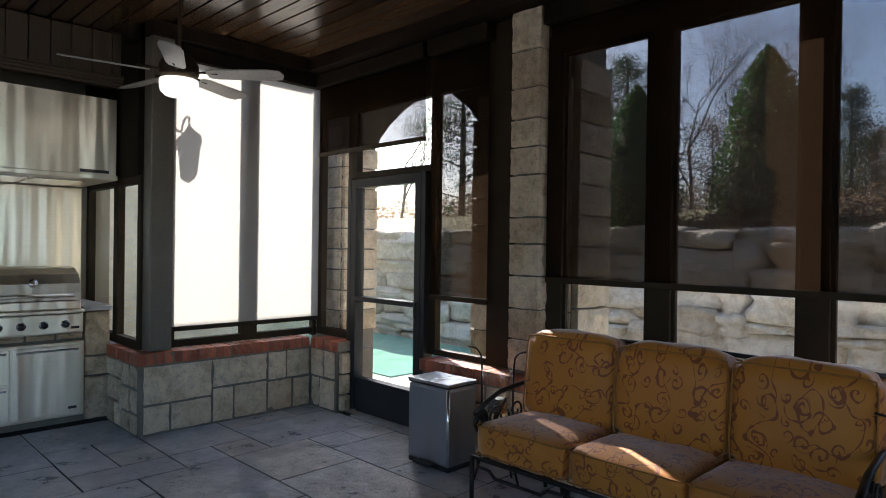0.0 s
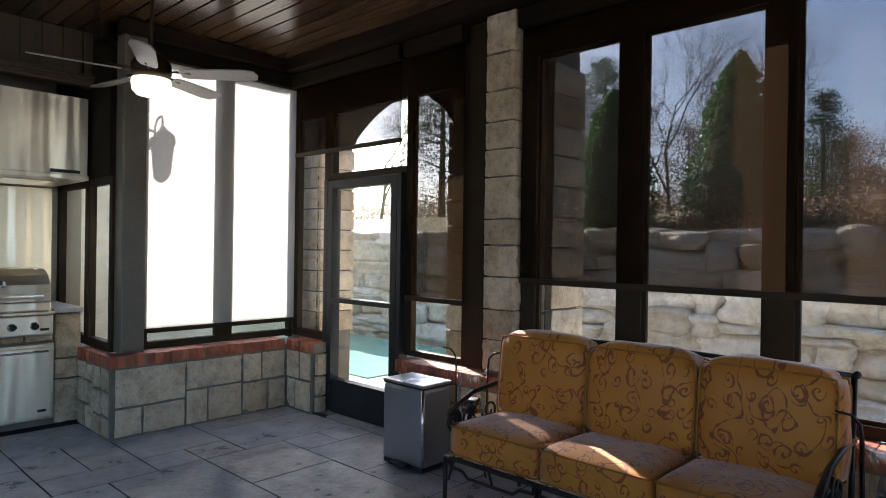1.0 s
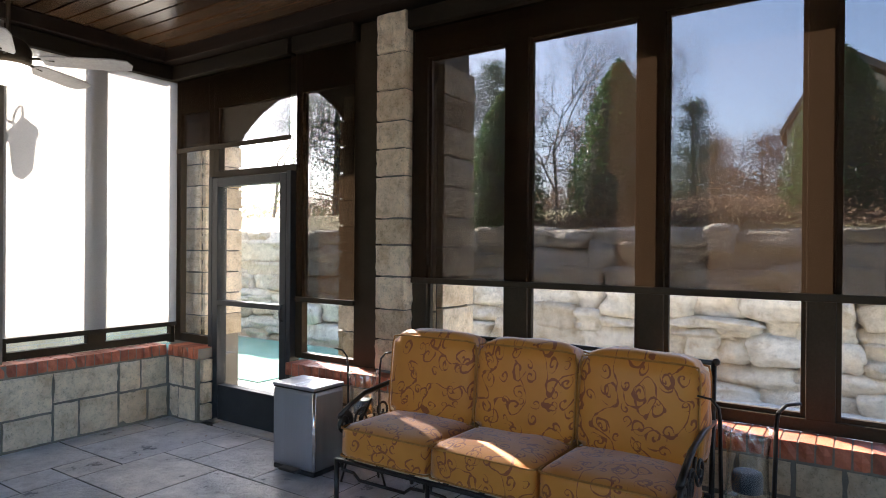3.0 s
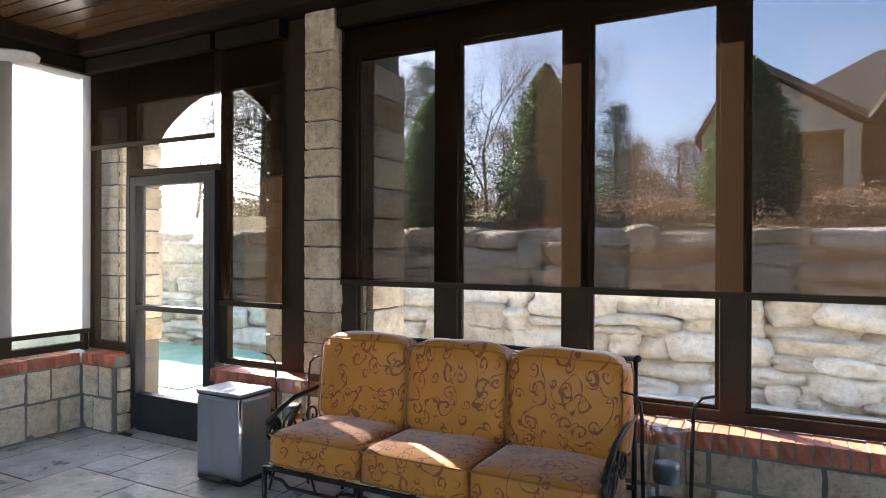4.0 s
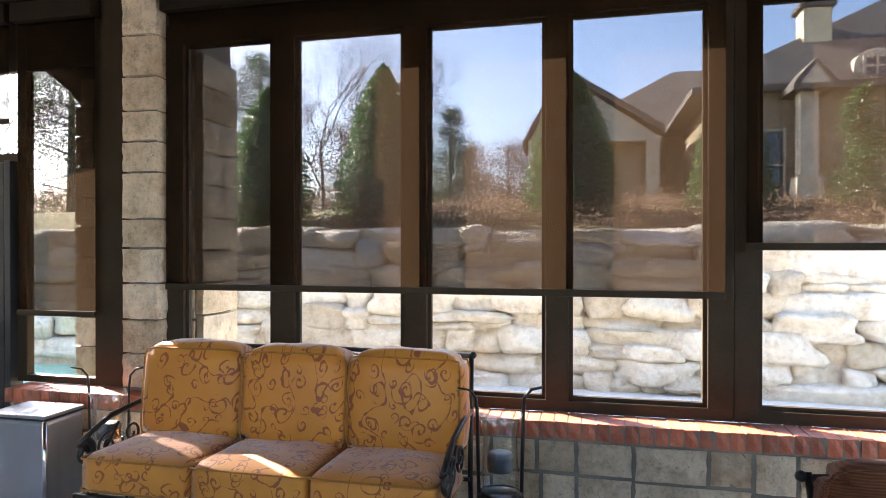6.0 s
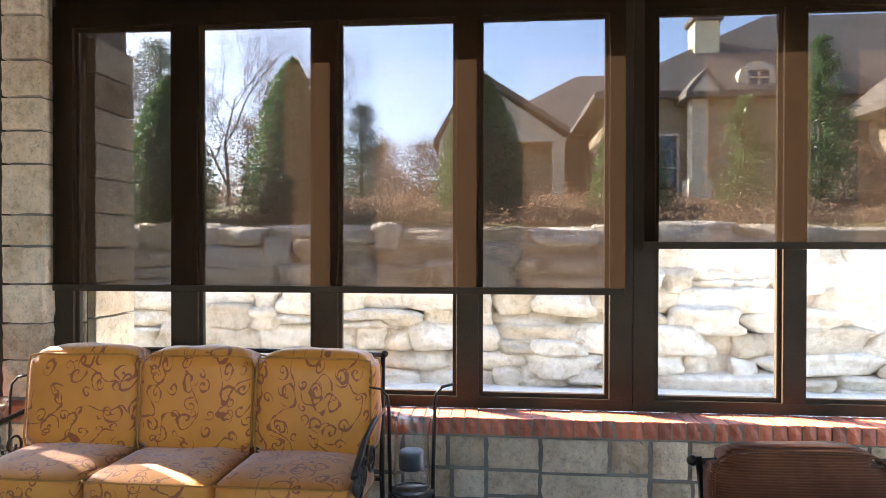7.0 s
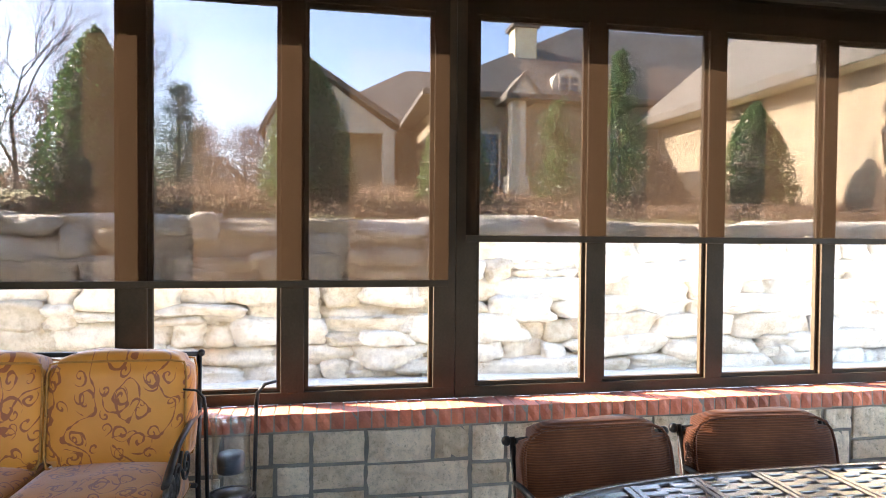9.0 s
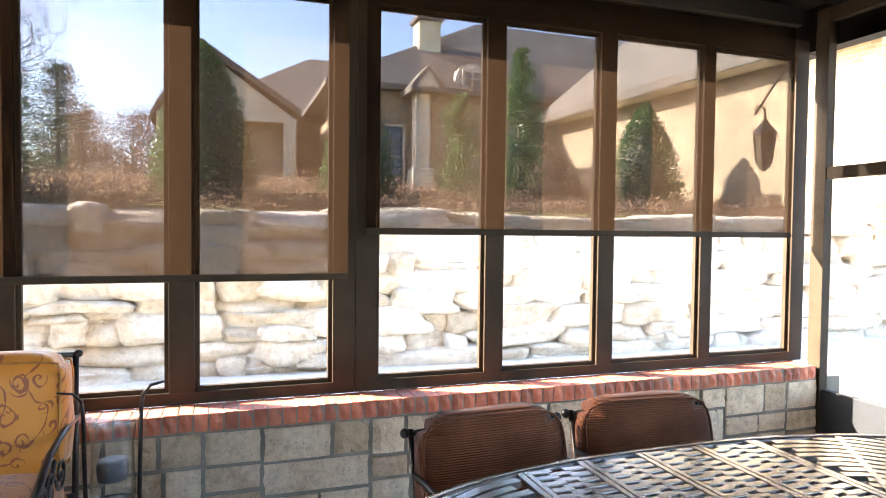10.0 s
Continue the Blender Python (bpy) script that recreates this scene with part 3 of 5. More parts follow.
for i in range(40):
    xx = 7.75 + (i / 39) ** 2.2 * 900
    rows_.append([lawn_bm.verts.new((xx, yy * (1 + i * 0.35), 1.62 + 1.1 * (1 - math.exp(-(xx - 7.7) / 6)) + 0.08 * noise.noise(Vector((xx * 0.2, yy * 0.2, 0))))) for yy in [k * 2.0 - 40 for k in range(41)]])
for i in range(39):
    for j in range(40):
        lawn_bm.faces.new((rows_[i][j], rows_[i + 1][j], rows_[i + 1][j + 1], rows_[i][j + 1]))
tagged(link("ground_lawn", lawn_bm, M_GRASS, smooth=True), "dormant straw-brown lawn above the retaining wall", "lawn", kind="structure")


def unit_boulder(seed):
    """A worn field stone: rounded, with flattened beds and a few chipped hollows."""
    bm = bmesh.new()
    bmesh.ops.create_cube(bm, size=1.0)
    bmesh.ops.subdivide_edges(bm, edges=bm.edges[:], cuts=5, use_grid_fill=True)
    p = 4.4 + (seed % 4) * 1.3
    for v in bm.verts:
        c = v.co * 2
        r = (abs(c.x) ** p + abs(c.y) ** p + abs(c.z) ** p) ** (1 / p)
        v.co = c / max(r, 1e-6) * max(abs(c.x), abs(c.y), abs(c.z)) * 0.5
        v.co += Vector(noise.noise_vector(v.co * 1.7 + Vector((seed * 7.7, 0, 0)))) * 0.17
        v.co += Vector(noise.noise_vector(v.co * 4.3 + Vector((0, seed * 3.3, 0)))) * 0.07
        v.co += Vector(noise.noise_vector(v.co * 9.0 + Vector((0, 0, seed * 5.1)))) * 0.025
    return bm


BOULDERS = [mesh_of("boulder", unit_boulder(k), M_BOULDER, True) for k in range(12)]
retaining = link("retaining_wall", boxed(7.74, 8.1, -14, 22, -0.2, 1.52), grainy("packed_earth", (0.15, 0.125, 0.09), (0.26, 0.22, 0.165), 3, 0.95, 40))
tagged(retaining, "dry-stacked retaining wall of big pale limestone boulders", "retaining wall", kind="structure")
rb = random.Random(11)


def boulder(y, w, z, hh, r):
    piece("boulder", rb.choice(BOULDERS), retaining, (7.58 + rb.uniform(-0.09, 0.07) + 0.012 * r, y + w / 2, z + hh / 2), (0.62, w * 1.09, hh * 1.30), rb.choice((0, 180)) + rb.uniform(-6, 6))


z = -0.15
heights = (0.24, 0.22, 0.27, 0.20, 0.26, 0.22, 0.27, 0.21)
for r, h in enumerate(heights):
    y = -14.0 + rb.uniform(0, 0.5)
    while y < 15:
        w = rb.choice((0.30, 0.45, 0.6, 0.8, 1.0, 1.3)) * rb.uniform(0.85, 1.15)
        lift = rb.uniform(-0.035, 0.035)
        if w > 0.5 and rb.random() < 0.16:
            # two thin stones where others lay one thick one
            boulder(y, w * 0.55, z + lift, h * 0.55, r)
            boulder(y + w * 0.5, w * 0.5, z + lift, h * 0.5, r)
            boulder(y, w, z + h * 0.48 + lift, h * 0.56, r)
        else:
            boulder(y, w, z + lift, h * rb.uniform(0.82, 1.16), r)
        y += w
    z += h * 0.965

pool = link("water_pool", boxed(5.0, 7.2, 6.0, 12.0, -0.07, -0.045), M_POOL)
tagged(pool, "green pool water below the boulder wall", "water", kind="structure")

# ---- sofa ----
def scroll_fabric():
    m, nt, b = base_material("gold_scroll_fabric", 0.72, 0, 0.3)
    b.inputs["Sheen Weight"].default_value = 0.5
    b.inputs["Sheen Roughness"].default_value = 0.4
    b.inputs["Coat Weight"].default_value, b.inputs["Coat Roughness"].default_value = 0.28, 0.38
    v = world_coords(nt)

    def math_node(op, a, bb=0.0):
        n = nt.nodes.new("ShaderNodeMath")
        n.operation = op
        for s, val in zip(n.inputs, (a, bb)):
            if hasattr(val, "is_linked"):
                nt.links.new(val, s)
            else:
                s.default_value = val
        return n.outputs[0]

    # cloth lies over seat and back in one sheet: width along y, length along z - x
    sp, cb = nt.nodes.new("ShaderNodeSeparateXYZ"), nt.nodes.new("ShaderNodeCombineXYZ")
    nt.links.new(v, sp.inputs[0])
    nt.links.new(sp.outputs[1], cb.inputs[0])
    nt.links.new(math_node("SUBTRACT", sp.outputs[2], sp.outputs[0]), cb.inputs[1])
    # the drawn scrolls wander a little
    drift, pull, add = nt.nodes.new("ShaderNodeTexNoise"), nt.nodes.new("ShaderNodeVectorMath"), nt.nodes.new("ShaderNodeVectorMath")
    drift.inputs["Scale"].default_value, drift.inputs["Detail"].default_value = 9.0, 1.0
    nt.links.new(cb.outputs[0], drift.inputs["Vector"])
    pull.operation, add.operation = "SCALE", "ADD"
    pull.inputs["Scale"].default_value = 0.055
    nt.links.new(drift.outputs["Color"], pull.inputs[0])
    nt.links.new(cb.outputs[0], add.inputs[0])
    nt.links.new(pull.outputs[0], add.inputs[1])
    swell = ramp(nt, noise_tex(nt, cb.outputs[0], 26, 1), [(0.38, (0.35,) * 3), (0.62, (1.5,) * 3)])

    def spirals(scale, shift, reach, pitch, half):
        mp = nt.nodes.new("ShaderNodeMapping")
        mp.inputs["Location"].default_value = (shift, shift * 1.7, 0)
        nt.links.new(add.outputs[0], mp.inputs[0])
        vo = nt.nodes.new("ShaderNodeTexVoronoi")
        vo.voronoi_dimensions = "2D"
        vo.inputs["Scale"].default_value, vo.inputs["Randomness"].default_value = scale, 0.75
        nt.links.new(mp.outputs[0], vo.inputs["Vector"])
        sub = nt.nodes.new("ShaderNodeVectorMath")
        sub.operation = "SUBTRACT"
        nt.links.new(mp.outputs[0], sub.inputs[0])
        nt.links.new(vo.outputs["Position"], sub.inputs[1])
        q, cc = nt.nodes.new("ShaderNodeSeparateXYZ"), nt.nodes.new("ShaderNodeSeparateColor")
        nt.links.new(sub.outputs[0], q.inputs[0])
        nt.links.new(vo.outputs["Color"], cc.inputs[0])
        hand = math_node("SUBTRACT", math_node("MULTIPLY", math_node("GREATER_THAN", cc.outputs[0], 0.5), 2.0), 1.0)
        turn = math_node("DIVIDE", math_node("ARCTAN2", q.outputs[1], math_node("MULTIPLY", q.outputs[0], hand)), 2 * math.pi)
        rr = math_node("SQRT", math_node("ADD", math_node("MULTIPLY", q.outputs[0], q.outputs[0]), math_node("MULTIPLY", q.outputs[1], q.outputs[1])))
        ph = math_node("FRACT", math_node("ADD", math_node("ADD", math_node("DIVIDE", rr, pitch), turn), cc.outputs[1]))
        line = math_node("LESS_THAN", math_node("ABSOLUTE", math_node("SUBTRACT", ph, 0.5)), math_node("MULTIPLY", swell, half))
        far = math_node("LESS_THAN", rr, math_node("ADD", reach * 0.65, math_node("MULTIPLY", cc.outputs[2], reach * 0.5)))
        return math_node("MULTIPLY", line, far)

    def vine(scale, half, shift):
        mp = nt.nodes.new("ShaderNodeMapping")
        mp.inputs["Location"].default_value = (shift, 0, 0)
        nt.links.new(add.outputs[0], mp.inputs[0])
        n = noise_tex(nt, mp.outputs[0], scale, 0.6, 0.4)
        return math_node("LESS_THAN", math_node("ABSOLUTE", math_node("SUBTRACT", n, 0.5)), math_node("MULTIPLY", swell, half))
    scroll = math_node("MAXIMUM", spirals(7.0, 0.0, 0.052, 0.040, 0.12), spirals(11.0, 3.3, 0.030, 0.026, 0.15))
    scroll = math_node("MAXIMUM", scroll, math_node("MULTIPLY", vine(6.0, 0.0115, 2.2), math_node("GREATER_THAN", noise_tex(nt, v, 4, 1), 0.40)))
    ground_col = ramp(nt, noise_tex(nt, v, 4, 3), [(0.3, (0.46, 0.160, 0.012)), (0.7, (0.55, 0.205, 0.020))])
    col = mixed(nt, ground_col, (0.19, 0.040, 0.010), math_node("MULTIPLY", scroll, 0.85))
    nt.links.new(col, b.inputs["Base Color"])
    bumped(nt, b, noise_tex(nt, v, 240, 3), 0.25, 0.002)
    return m


M_SOFA = scroll_fabric()
M_PIPE = grainy("brown_piping", (0.30, 0.12, 0.02), (0.40, 0.17, 0.03), 20, 0.8, 90)


def scroll_curve(c, r0, turns, plane, start=0.0, steps=22):
    """Spiral of bar iron round c, in the x-z ('xz') or y-z plane."""
    pts = []
    for k in range(steps + 1):
        f = k / steps
        a = start + turns * 2 * math.pi * f
        r = r0 * (1 - 0.78 * f)
        u, w = r * math.cos(a), r * math.sin(a)
        pts.append((c[0] + u, c[1], c[2] + w) if plane == "xz" else (c[0], c[1] + u, c[2] + w))
    return pts


def build_sofa():
    s = empty("sofa", "wrought-iron outdoor sofa with gold scroll-patterned cushions, set below the windows", "sofa", at=(0, 0, 0))
    y0, y1 = 1.02, 2.72
    xf, xb = 2.80, 3.43
    wc = (y1 - y0) / 3
    for k in range(3):
        yc = y0 + wc * (k + 0.5)
        seat = part("seat_cushion", cushion(0.60, wc - 0.012, 0.165, 0.022, 0.3, 8, k), M_SOFA, s, "gold scroll-patterned seat cushion", True)
        seat.matrix_basis = pose(3.07, yc, 0.345, 0, 1.5, 0)
        for zz in (0.012, 0.155):
            p = part("piping", piping(0.60, wc - 0.012, zz, 0.005, -0.002), M_PIPE, seat, "brown corded piping", True)
        back = part("back_cushion", cushion(0.20, wc - 0.010, 0.445, 0.045, 0.35, 14, 10 + k, 18), M_SOFA, s, "gold scroll-patterned back cushion", True)
        back.matrix_basis = pose(3.275 + 0.008 * k, yc - 0.015 + 0.01 * k, 0.495, 0, 6, (-1.5, 0.6, 1.8)[k])
        part("piping", tube(bmesh.new(), rounded_loop(0.098, (wc - 0.010) / 2, 0.447, 18), 0.005, 6), M_PIPE, back, "brown corded piping", True)
        part("piping", tube(bmesh.new(), rounded_loop(-0.098, (wc - 0.010) / 2, 0.447, 18), 0.005, 6), M_PIPE, back, "brown corded piping", True)
    # iron frame
    part("top_rail", tube(bmesh.new(), [(xb, y0 - 0.02, 0.935), (xb, (y0 + y1) / 2, 0.95), (xb, y1 + 0.02, 0.935)], 0.012, 8), M_IRON, s, "", True)
    for y in (y0 - 0.03, (y0 + y1) / 2, y1 + 0.03):
        fin = bmesh.new()
        bmesh.ops.create_uvsphere(fin, u_segments=10, v_segments=6, radius=0.018, matrix=Matrix.Translation((xb, y, 0.94)))
        part("finial", fin, M_IRON, s, "", True)
    for y in (y0 - 0.02, y1 + 0.02):
        part("back_post", tube(bmesh.new(), [(xb + 0.02, y, 0.0), (xb - 0.03, y, 0.35), (xb, y, 0.94)], 0.013, 8), M_IRON, s, "", True)
        part("front_leg", tube(bmesh.new(), [(xf - 0.02, y, 0.0), (xf - 0.02, y, 0.34)], 0.013, 8), M_IRON, s, "", True)
        arm = [(xb - 0.01, y, 0.66), (3.2, y, 0.665), (3.0, y, 0.645), (2.88, y, 0.60), (2.80, y, 0.56)] + scroll_curve((2.835, y, 0.515), 0.055, -1.4, "xz", math.radians(130))
        part("arm", tube(bmesh.new(), arm, 0.013, 8, True, 1.7), M_IRON, s, "", True)
        for c, r, st in (((2.98, y, 0.50), 0.075, 0.4), ((3.15, y, 0.52), 0.07, 3.2)):
            part("scroll", tube(bmesh.new(), scroll_curve(c, r, 1.5, "xz", st), 0.007, 6), M_IRON, s, "", True)
        part("arm_post", tube(bmesh.new(), [(xf + 0.03, y, 0.34), (2.93, y, 0.45), (3.06, y, 0.60)], 0.009, 6), M_IRON, s, "", True)
    part("seat_rail", boxed(xf - 0.03, xf - 0.005, y0 - 0.02, y1 + 0.02, 0.325, 0.343, 0.004), M_IRON, s)
    part("seat_rail", boxed(xb - 0.06, xb - 0.035, y0 - 0.02, y1 + 0.02, 0.325, 0.343, 0.004), M_IRON, s)
    for k in range(3):
        a, b = y0 + wc * k + 0.02, y0 + wc * (k + 1) - 0.02
        ap = bmesh.new()
        tube(ap, [(xf - 0.02, a, 0.322), (xf - 0.02, a, 0.29), (xf - 0.02, a + 0.08, 0.285), (xf - 0.02, a + 0.12, 0.255), (xf - 0.02, b - 0.12, 0.255), (xf - 0.02, b - 0.08, 0.285), (xf - 0.02, b, 0.29), (xf - 0.02, b, 0.322)], 0.009, 6)
        part("apron", ap, M_IRON, s, "", True)
    for k in (1, 2):
        part("middle_leg", tube(bmesh.new(), [(xf - 0.02, y0 + wc * k, 0.0), (xf - 0.02, y0 + wc * k, 0.34)], 0.011, 8), M_IRON, s, "", True)
    slats = bmesh.new()
    for k in range(9):
        y = y0 + 0.06 + k * (y1 - y0 - 0.12) / 8
        box(slats, xf - 0.01, xb - 0.05, y - 0.012, y + 0.012, 0.336, 0.342)
    part("seat_slats", slats, M_IRON, s)
    return s


build_sofa()


# ---- pedal bin ----
def build_bin():
    b = empty("pedal_bin", "rectangular brushed-steel pedal bin with a split lid beside the sofa", "bin")
    x0, x1, y0, y1 = 3.16, 3.43, 3.29, 3.67
    part("body", boxed(x0, x1, y0, y1, 0.03, 0.535, 0.022), M_BIN, b, "", False)
    part("base", boxed(x0 + 0.004, x1 - 0.004, y0 + 0.004, y1 - 0.004, 0.0, 0.032, 0.008), M_BLACK, b, "black plastic base")
    ym = (y0 + y1) / 2
    for a, c in ((y0 - 0.003, ym - 0.003), (ym + 0.003, y1 + 0.003)):
        part("lid", boxed(x0 - 0.004, x1 + 0.002, a, c, 0.545, 0.566, 0.007), M_BIN, b, "brushed steel lid half")
    part("rim", boxed(x0 + 0.002, x1 - 0.002, y0 + 0.002, y1 - 0.002, 0.535, 0.546), M_BLACK, b, "black plastic rim")
    part("corner_strip", tube(bmesh.new(), [(x0 + 0.008, y0 + 0.008, 0.04), (x0 + 0.008, y0 + 0.008, 0.532)], 0.012, 10), M_CHROME, b, "polished corner strip", True)
    part("pedal", boxed(x0 - 0.055, x0 + 0.01, ym - 0.075, ym + 0.075, 0.022, 0.040, 0.006), M_BLACK, b, "black foot pedal")


build_bin()


# ---- hurricane lantern stands ----
M_CLEAR = bpy.data.materials.new("clear_glass")
M_CLEAR.use_nodes = True
nc = M_CLEAR.node_tree
nc.nodes.clear()
oc, tc_, gc, mc, lw = (nc.nodes.new(k) for k in ("ShaderNodeOutputMaterial", "ShaderNodeBsdfTransparent", "ShaderNodeBsdfGlossy", "ShaderNodeMixShader", "ShaderNodeLayerWeight"))
tc_.inputs[0].default_value = (0.97, 0.985, 0.98, 1)
gc.inputs["Roughness"].default_value = 0.04
lw.inputs[0].default_value = 0.35
nc.links.new(ramp(nc, lw.outputs["Facing"], [(0.2, (0.05,) * 3), (1.0, (0.7,) * 3)]), mc.inputs[0])
nc.links.new(tc_.outputs[0], mc.inputs[1])
nc.links.new(gc.outputs[0], mc.inputs[2])
nc.links.new(mc.outputs[0], oc.inputs[0])
M_CANDLE = grainy("dark_wax", (0.012, 0.014, 0.02), (0.02, 0.024, 0.032), 20, 0.5, 90)


def build_lantern(x, y):
    s = empty("lantern_stand", "glass hurricane vase with a dark candle in a curved iron stand", "lantern", "iron lantern stands")
    vase = [(0.0, 0.335), (0.075, 0.335), (0.085, 0.35), (0.087, 0.42), (0.082, 0.52), (0.082, 0.60), (0.092, 0.67), (0.105, 0.70), (0.101, 0.70), (0.088, 0.665), (0.078, 0.60), (0.078, 0.52), (0.082, 0.43), (0.080, 0.352), (0.0, 0.345)]
    part("glass_vase", lathe(bmesh.new(), vase, (x, y), 28), M_CLEAR, s, "clear glass hurricane vase", True)
    part("candle", lathe(bmesh.new(), [(0.0, 0.44), (0.060, 0.44), (0.062, 0.50), (0.055, 0.52), (0.0, 0.515)], (x, y), 18), M_CANDLE, s, "dark blue-black candle", True)
    part("plate", lathe(bmesh.new(), [(0.0, 0.322), (0.09, 0.322), (0.095, 0.33), (0.0, 0.332)], (x, y), 20), M_IRON, s, "", True)
    for a, tall in ((105, 1), (285, 1), (0, 0)):
        c, n = math.cos(radians(a)), math.sin(radians(a))
        prof = [(0.15, 0.0), (0.115, 0.12), (0.10, 0.33), (0.105, 0.55), (0.108, 0.72), (0.115, 0.78), (0.145, 0.815), (0.20, 0.825)] if tall else [(0.15, 0.0), (0.135, 0.06), (0.125, 0.12), (0.115, 0.18), (0.105, 0.22), (0.10, 0.26), (0.10, 0.30), (0.09, 0.325)]
        part("leg", tube(bmesh.new(), [(x + r * c, y + r * n, z) for r, z in prof], [0.016, 0.014, 0.013, 0.013, 0.013, 0.012, 0.011, 0.009], 8, True, 0.5), M_IRON, s, "", True)
    ring = [(x + 0.10 * math.cos(t * math.pi / 10), y + 0.10 * math.sin(t * math.pi / 10), 0.33) for t in range(21)]
    part("ring", tube(bmesh.new(), ring, 0.007, 6), M_IRON, s, "", True)


build_lantern(3.25, 0.83)
build_lantern(3.27, 2.98)


# ---- dining chairs ----
def ribbed_fabric():
    m, nt, b = base_material("rust_ribbed_fabric", 0.85, 0, 0.2)
    b.inputs["Sheen Weight"].default_value = 0.12
    v = world_coords(nt)
    w = nt.nodes.new("ShaderNodeTexWave")
    w.bands_direction = "Z"
    w.inputs["Scale"].default_value, w.inputs["Distortion"].default_value = 36, 0.4
    nt.links.new(v, w.inputs["Vector"])
    col = ramp(nt, noise_tex(nt, v, 8, 3), [(0.3, (0.095, 0.027, 0.008)), (0.7, (0.15, 0.050, 0.017))])
    col = mixed(nt, col, ramp(nt, w.outputs["Fac"], [(0.2, (0.6, 0.55, 0.55)), (0.8, (1.15, 1.1, 1.05))]), 0.8, "MULTIPLY")
    nt.links.new(col, b.inputs["Base Color"])
    bumped(nt, b, w.outputs["Fac"], 0.5, 0.004)
    return m


M_CHAIR = ribbed_fabric()


def build_chair():
    """Faces -x; its origin is on the floor under the seat."""
    c = empty("dining_chair", "iron dining chair with rust-brown ribbed cushions at the table", "chair", "chairs round the table")
    seat = part("seat_cushion", cushion(0.50, 0.54, 0.10, 0.02, 0.4, 6, 3), M_CHAIR, c, "", True)
    seat.matrix_basis = pose(0, 0, 0.36)
    back = part("back_cushion", cushion(0.15, 0.60, 0.47, 0.026, 0.6, 12, 5, 6), M_CHAIR, c, "rust-brown ribbed back cushion", True)
    back.matrix_basis = pose(0.24, 0, 0.315, 0, 13, 0)
    part("piping", tube(bmesh.new(), rounded_loop(-0.073, 0.298, 0.466, 6), 0.006, 6), M_CHAIR, back, "", True)
    part("top_rail", tube(bmesh.new(), [(0.36, -0.33, 0.715), (0.37, 0, 0.735), (0.36, 0.33, 0.715)], 0.012, 8), M_IRON, c, "", True)
    for y in (-0.31, 0.31):
        part("back_post", tube(bmesh.new(), [(0.34, y, 0.0), (0.25, y, 0.38), (0.36, y, 0.735)], 0.012, 8), M_IRON, c, "", True)
        fin = bmesh.new()
        bmesh.ops.create_uvsphere(fin, u_segments=10, v_segments=6, radius=0.02, matrix=Matrix.Translation((0.36, y * 1.07, 0.72)))
        part("finial", fin, M_IRON, c, "", True)
        part("front_leg", tube(bmesh.new(), [(-0.26, y * 0.9, 0.0), (-0.24, y * 0.9, 0.36)], 0.012, 8), M_IRON, c, "", True)
        part("arm", tube(bmesh.new(), [(0.30, y, 0.58), (0.1, y, 0.59), (-0.15, y, 0.58), (-0.24, y, 0.54), (-0.25, y, 0.36)], 0.011, 8), M_IRON, c, "", True)
    part("seat_frame", boxed(-0.26, 0.27, -0.29, 0.29, 0.338, 0.36, 0.006), M_IRON, c)
    return c


chair = build_chair()
chair.matrix_basis = pose(2.28, -0.605, 0, 0, 0, 2)
copy_thing(chair, pose(2.30, -1.29, 0, 0, 0, -4))


# ---- oval lattice table ----
M_TABLE = grainy("cast_metal_paint", (0.085, 0.08, 0.074), (0.15, 0.142, 0.132), 6, 0.26, 60, 0.2, 0.002, metal=0.0, spec=1.0)
M_TABLE.node_tree.nodes["Principled BSDF"].inputs["Coat Weight"].default_value = 1.0
M_TABLE.node_tree.nodes["Principled BSDF"].inputs["Coat Roughness"].default_value = 0.18
M_TABLE.node_tree.nodes["Principled BSDF"].inputs["Coat IOR"].default_value = 1.8


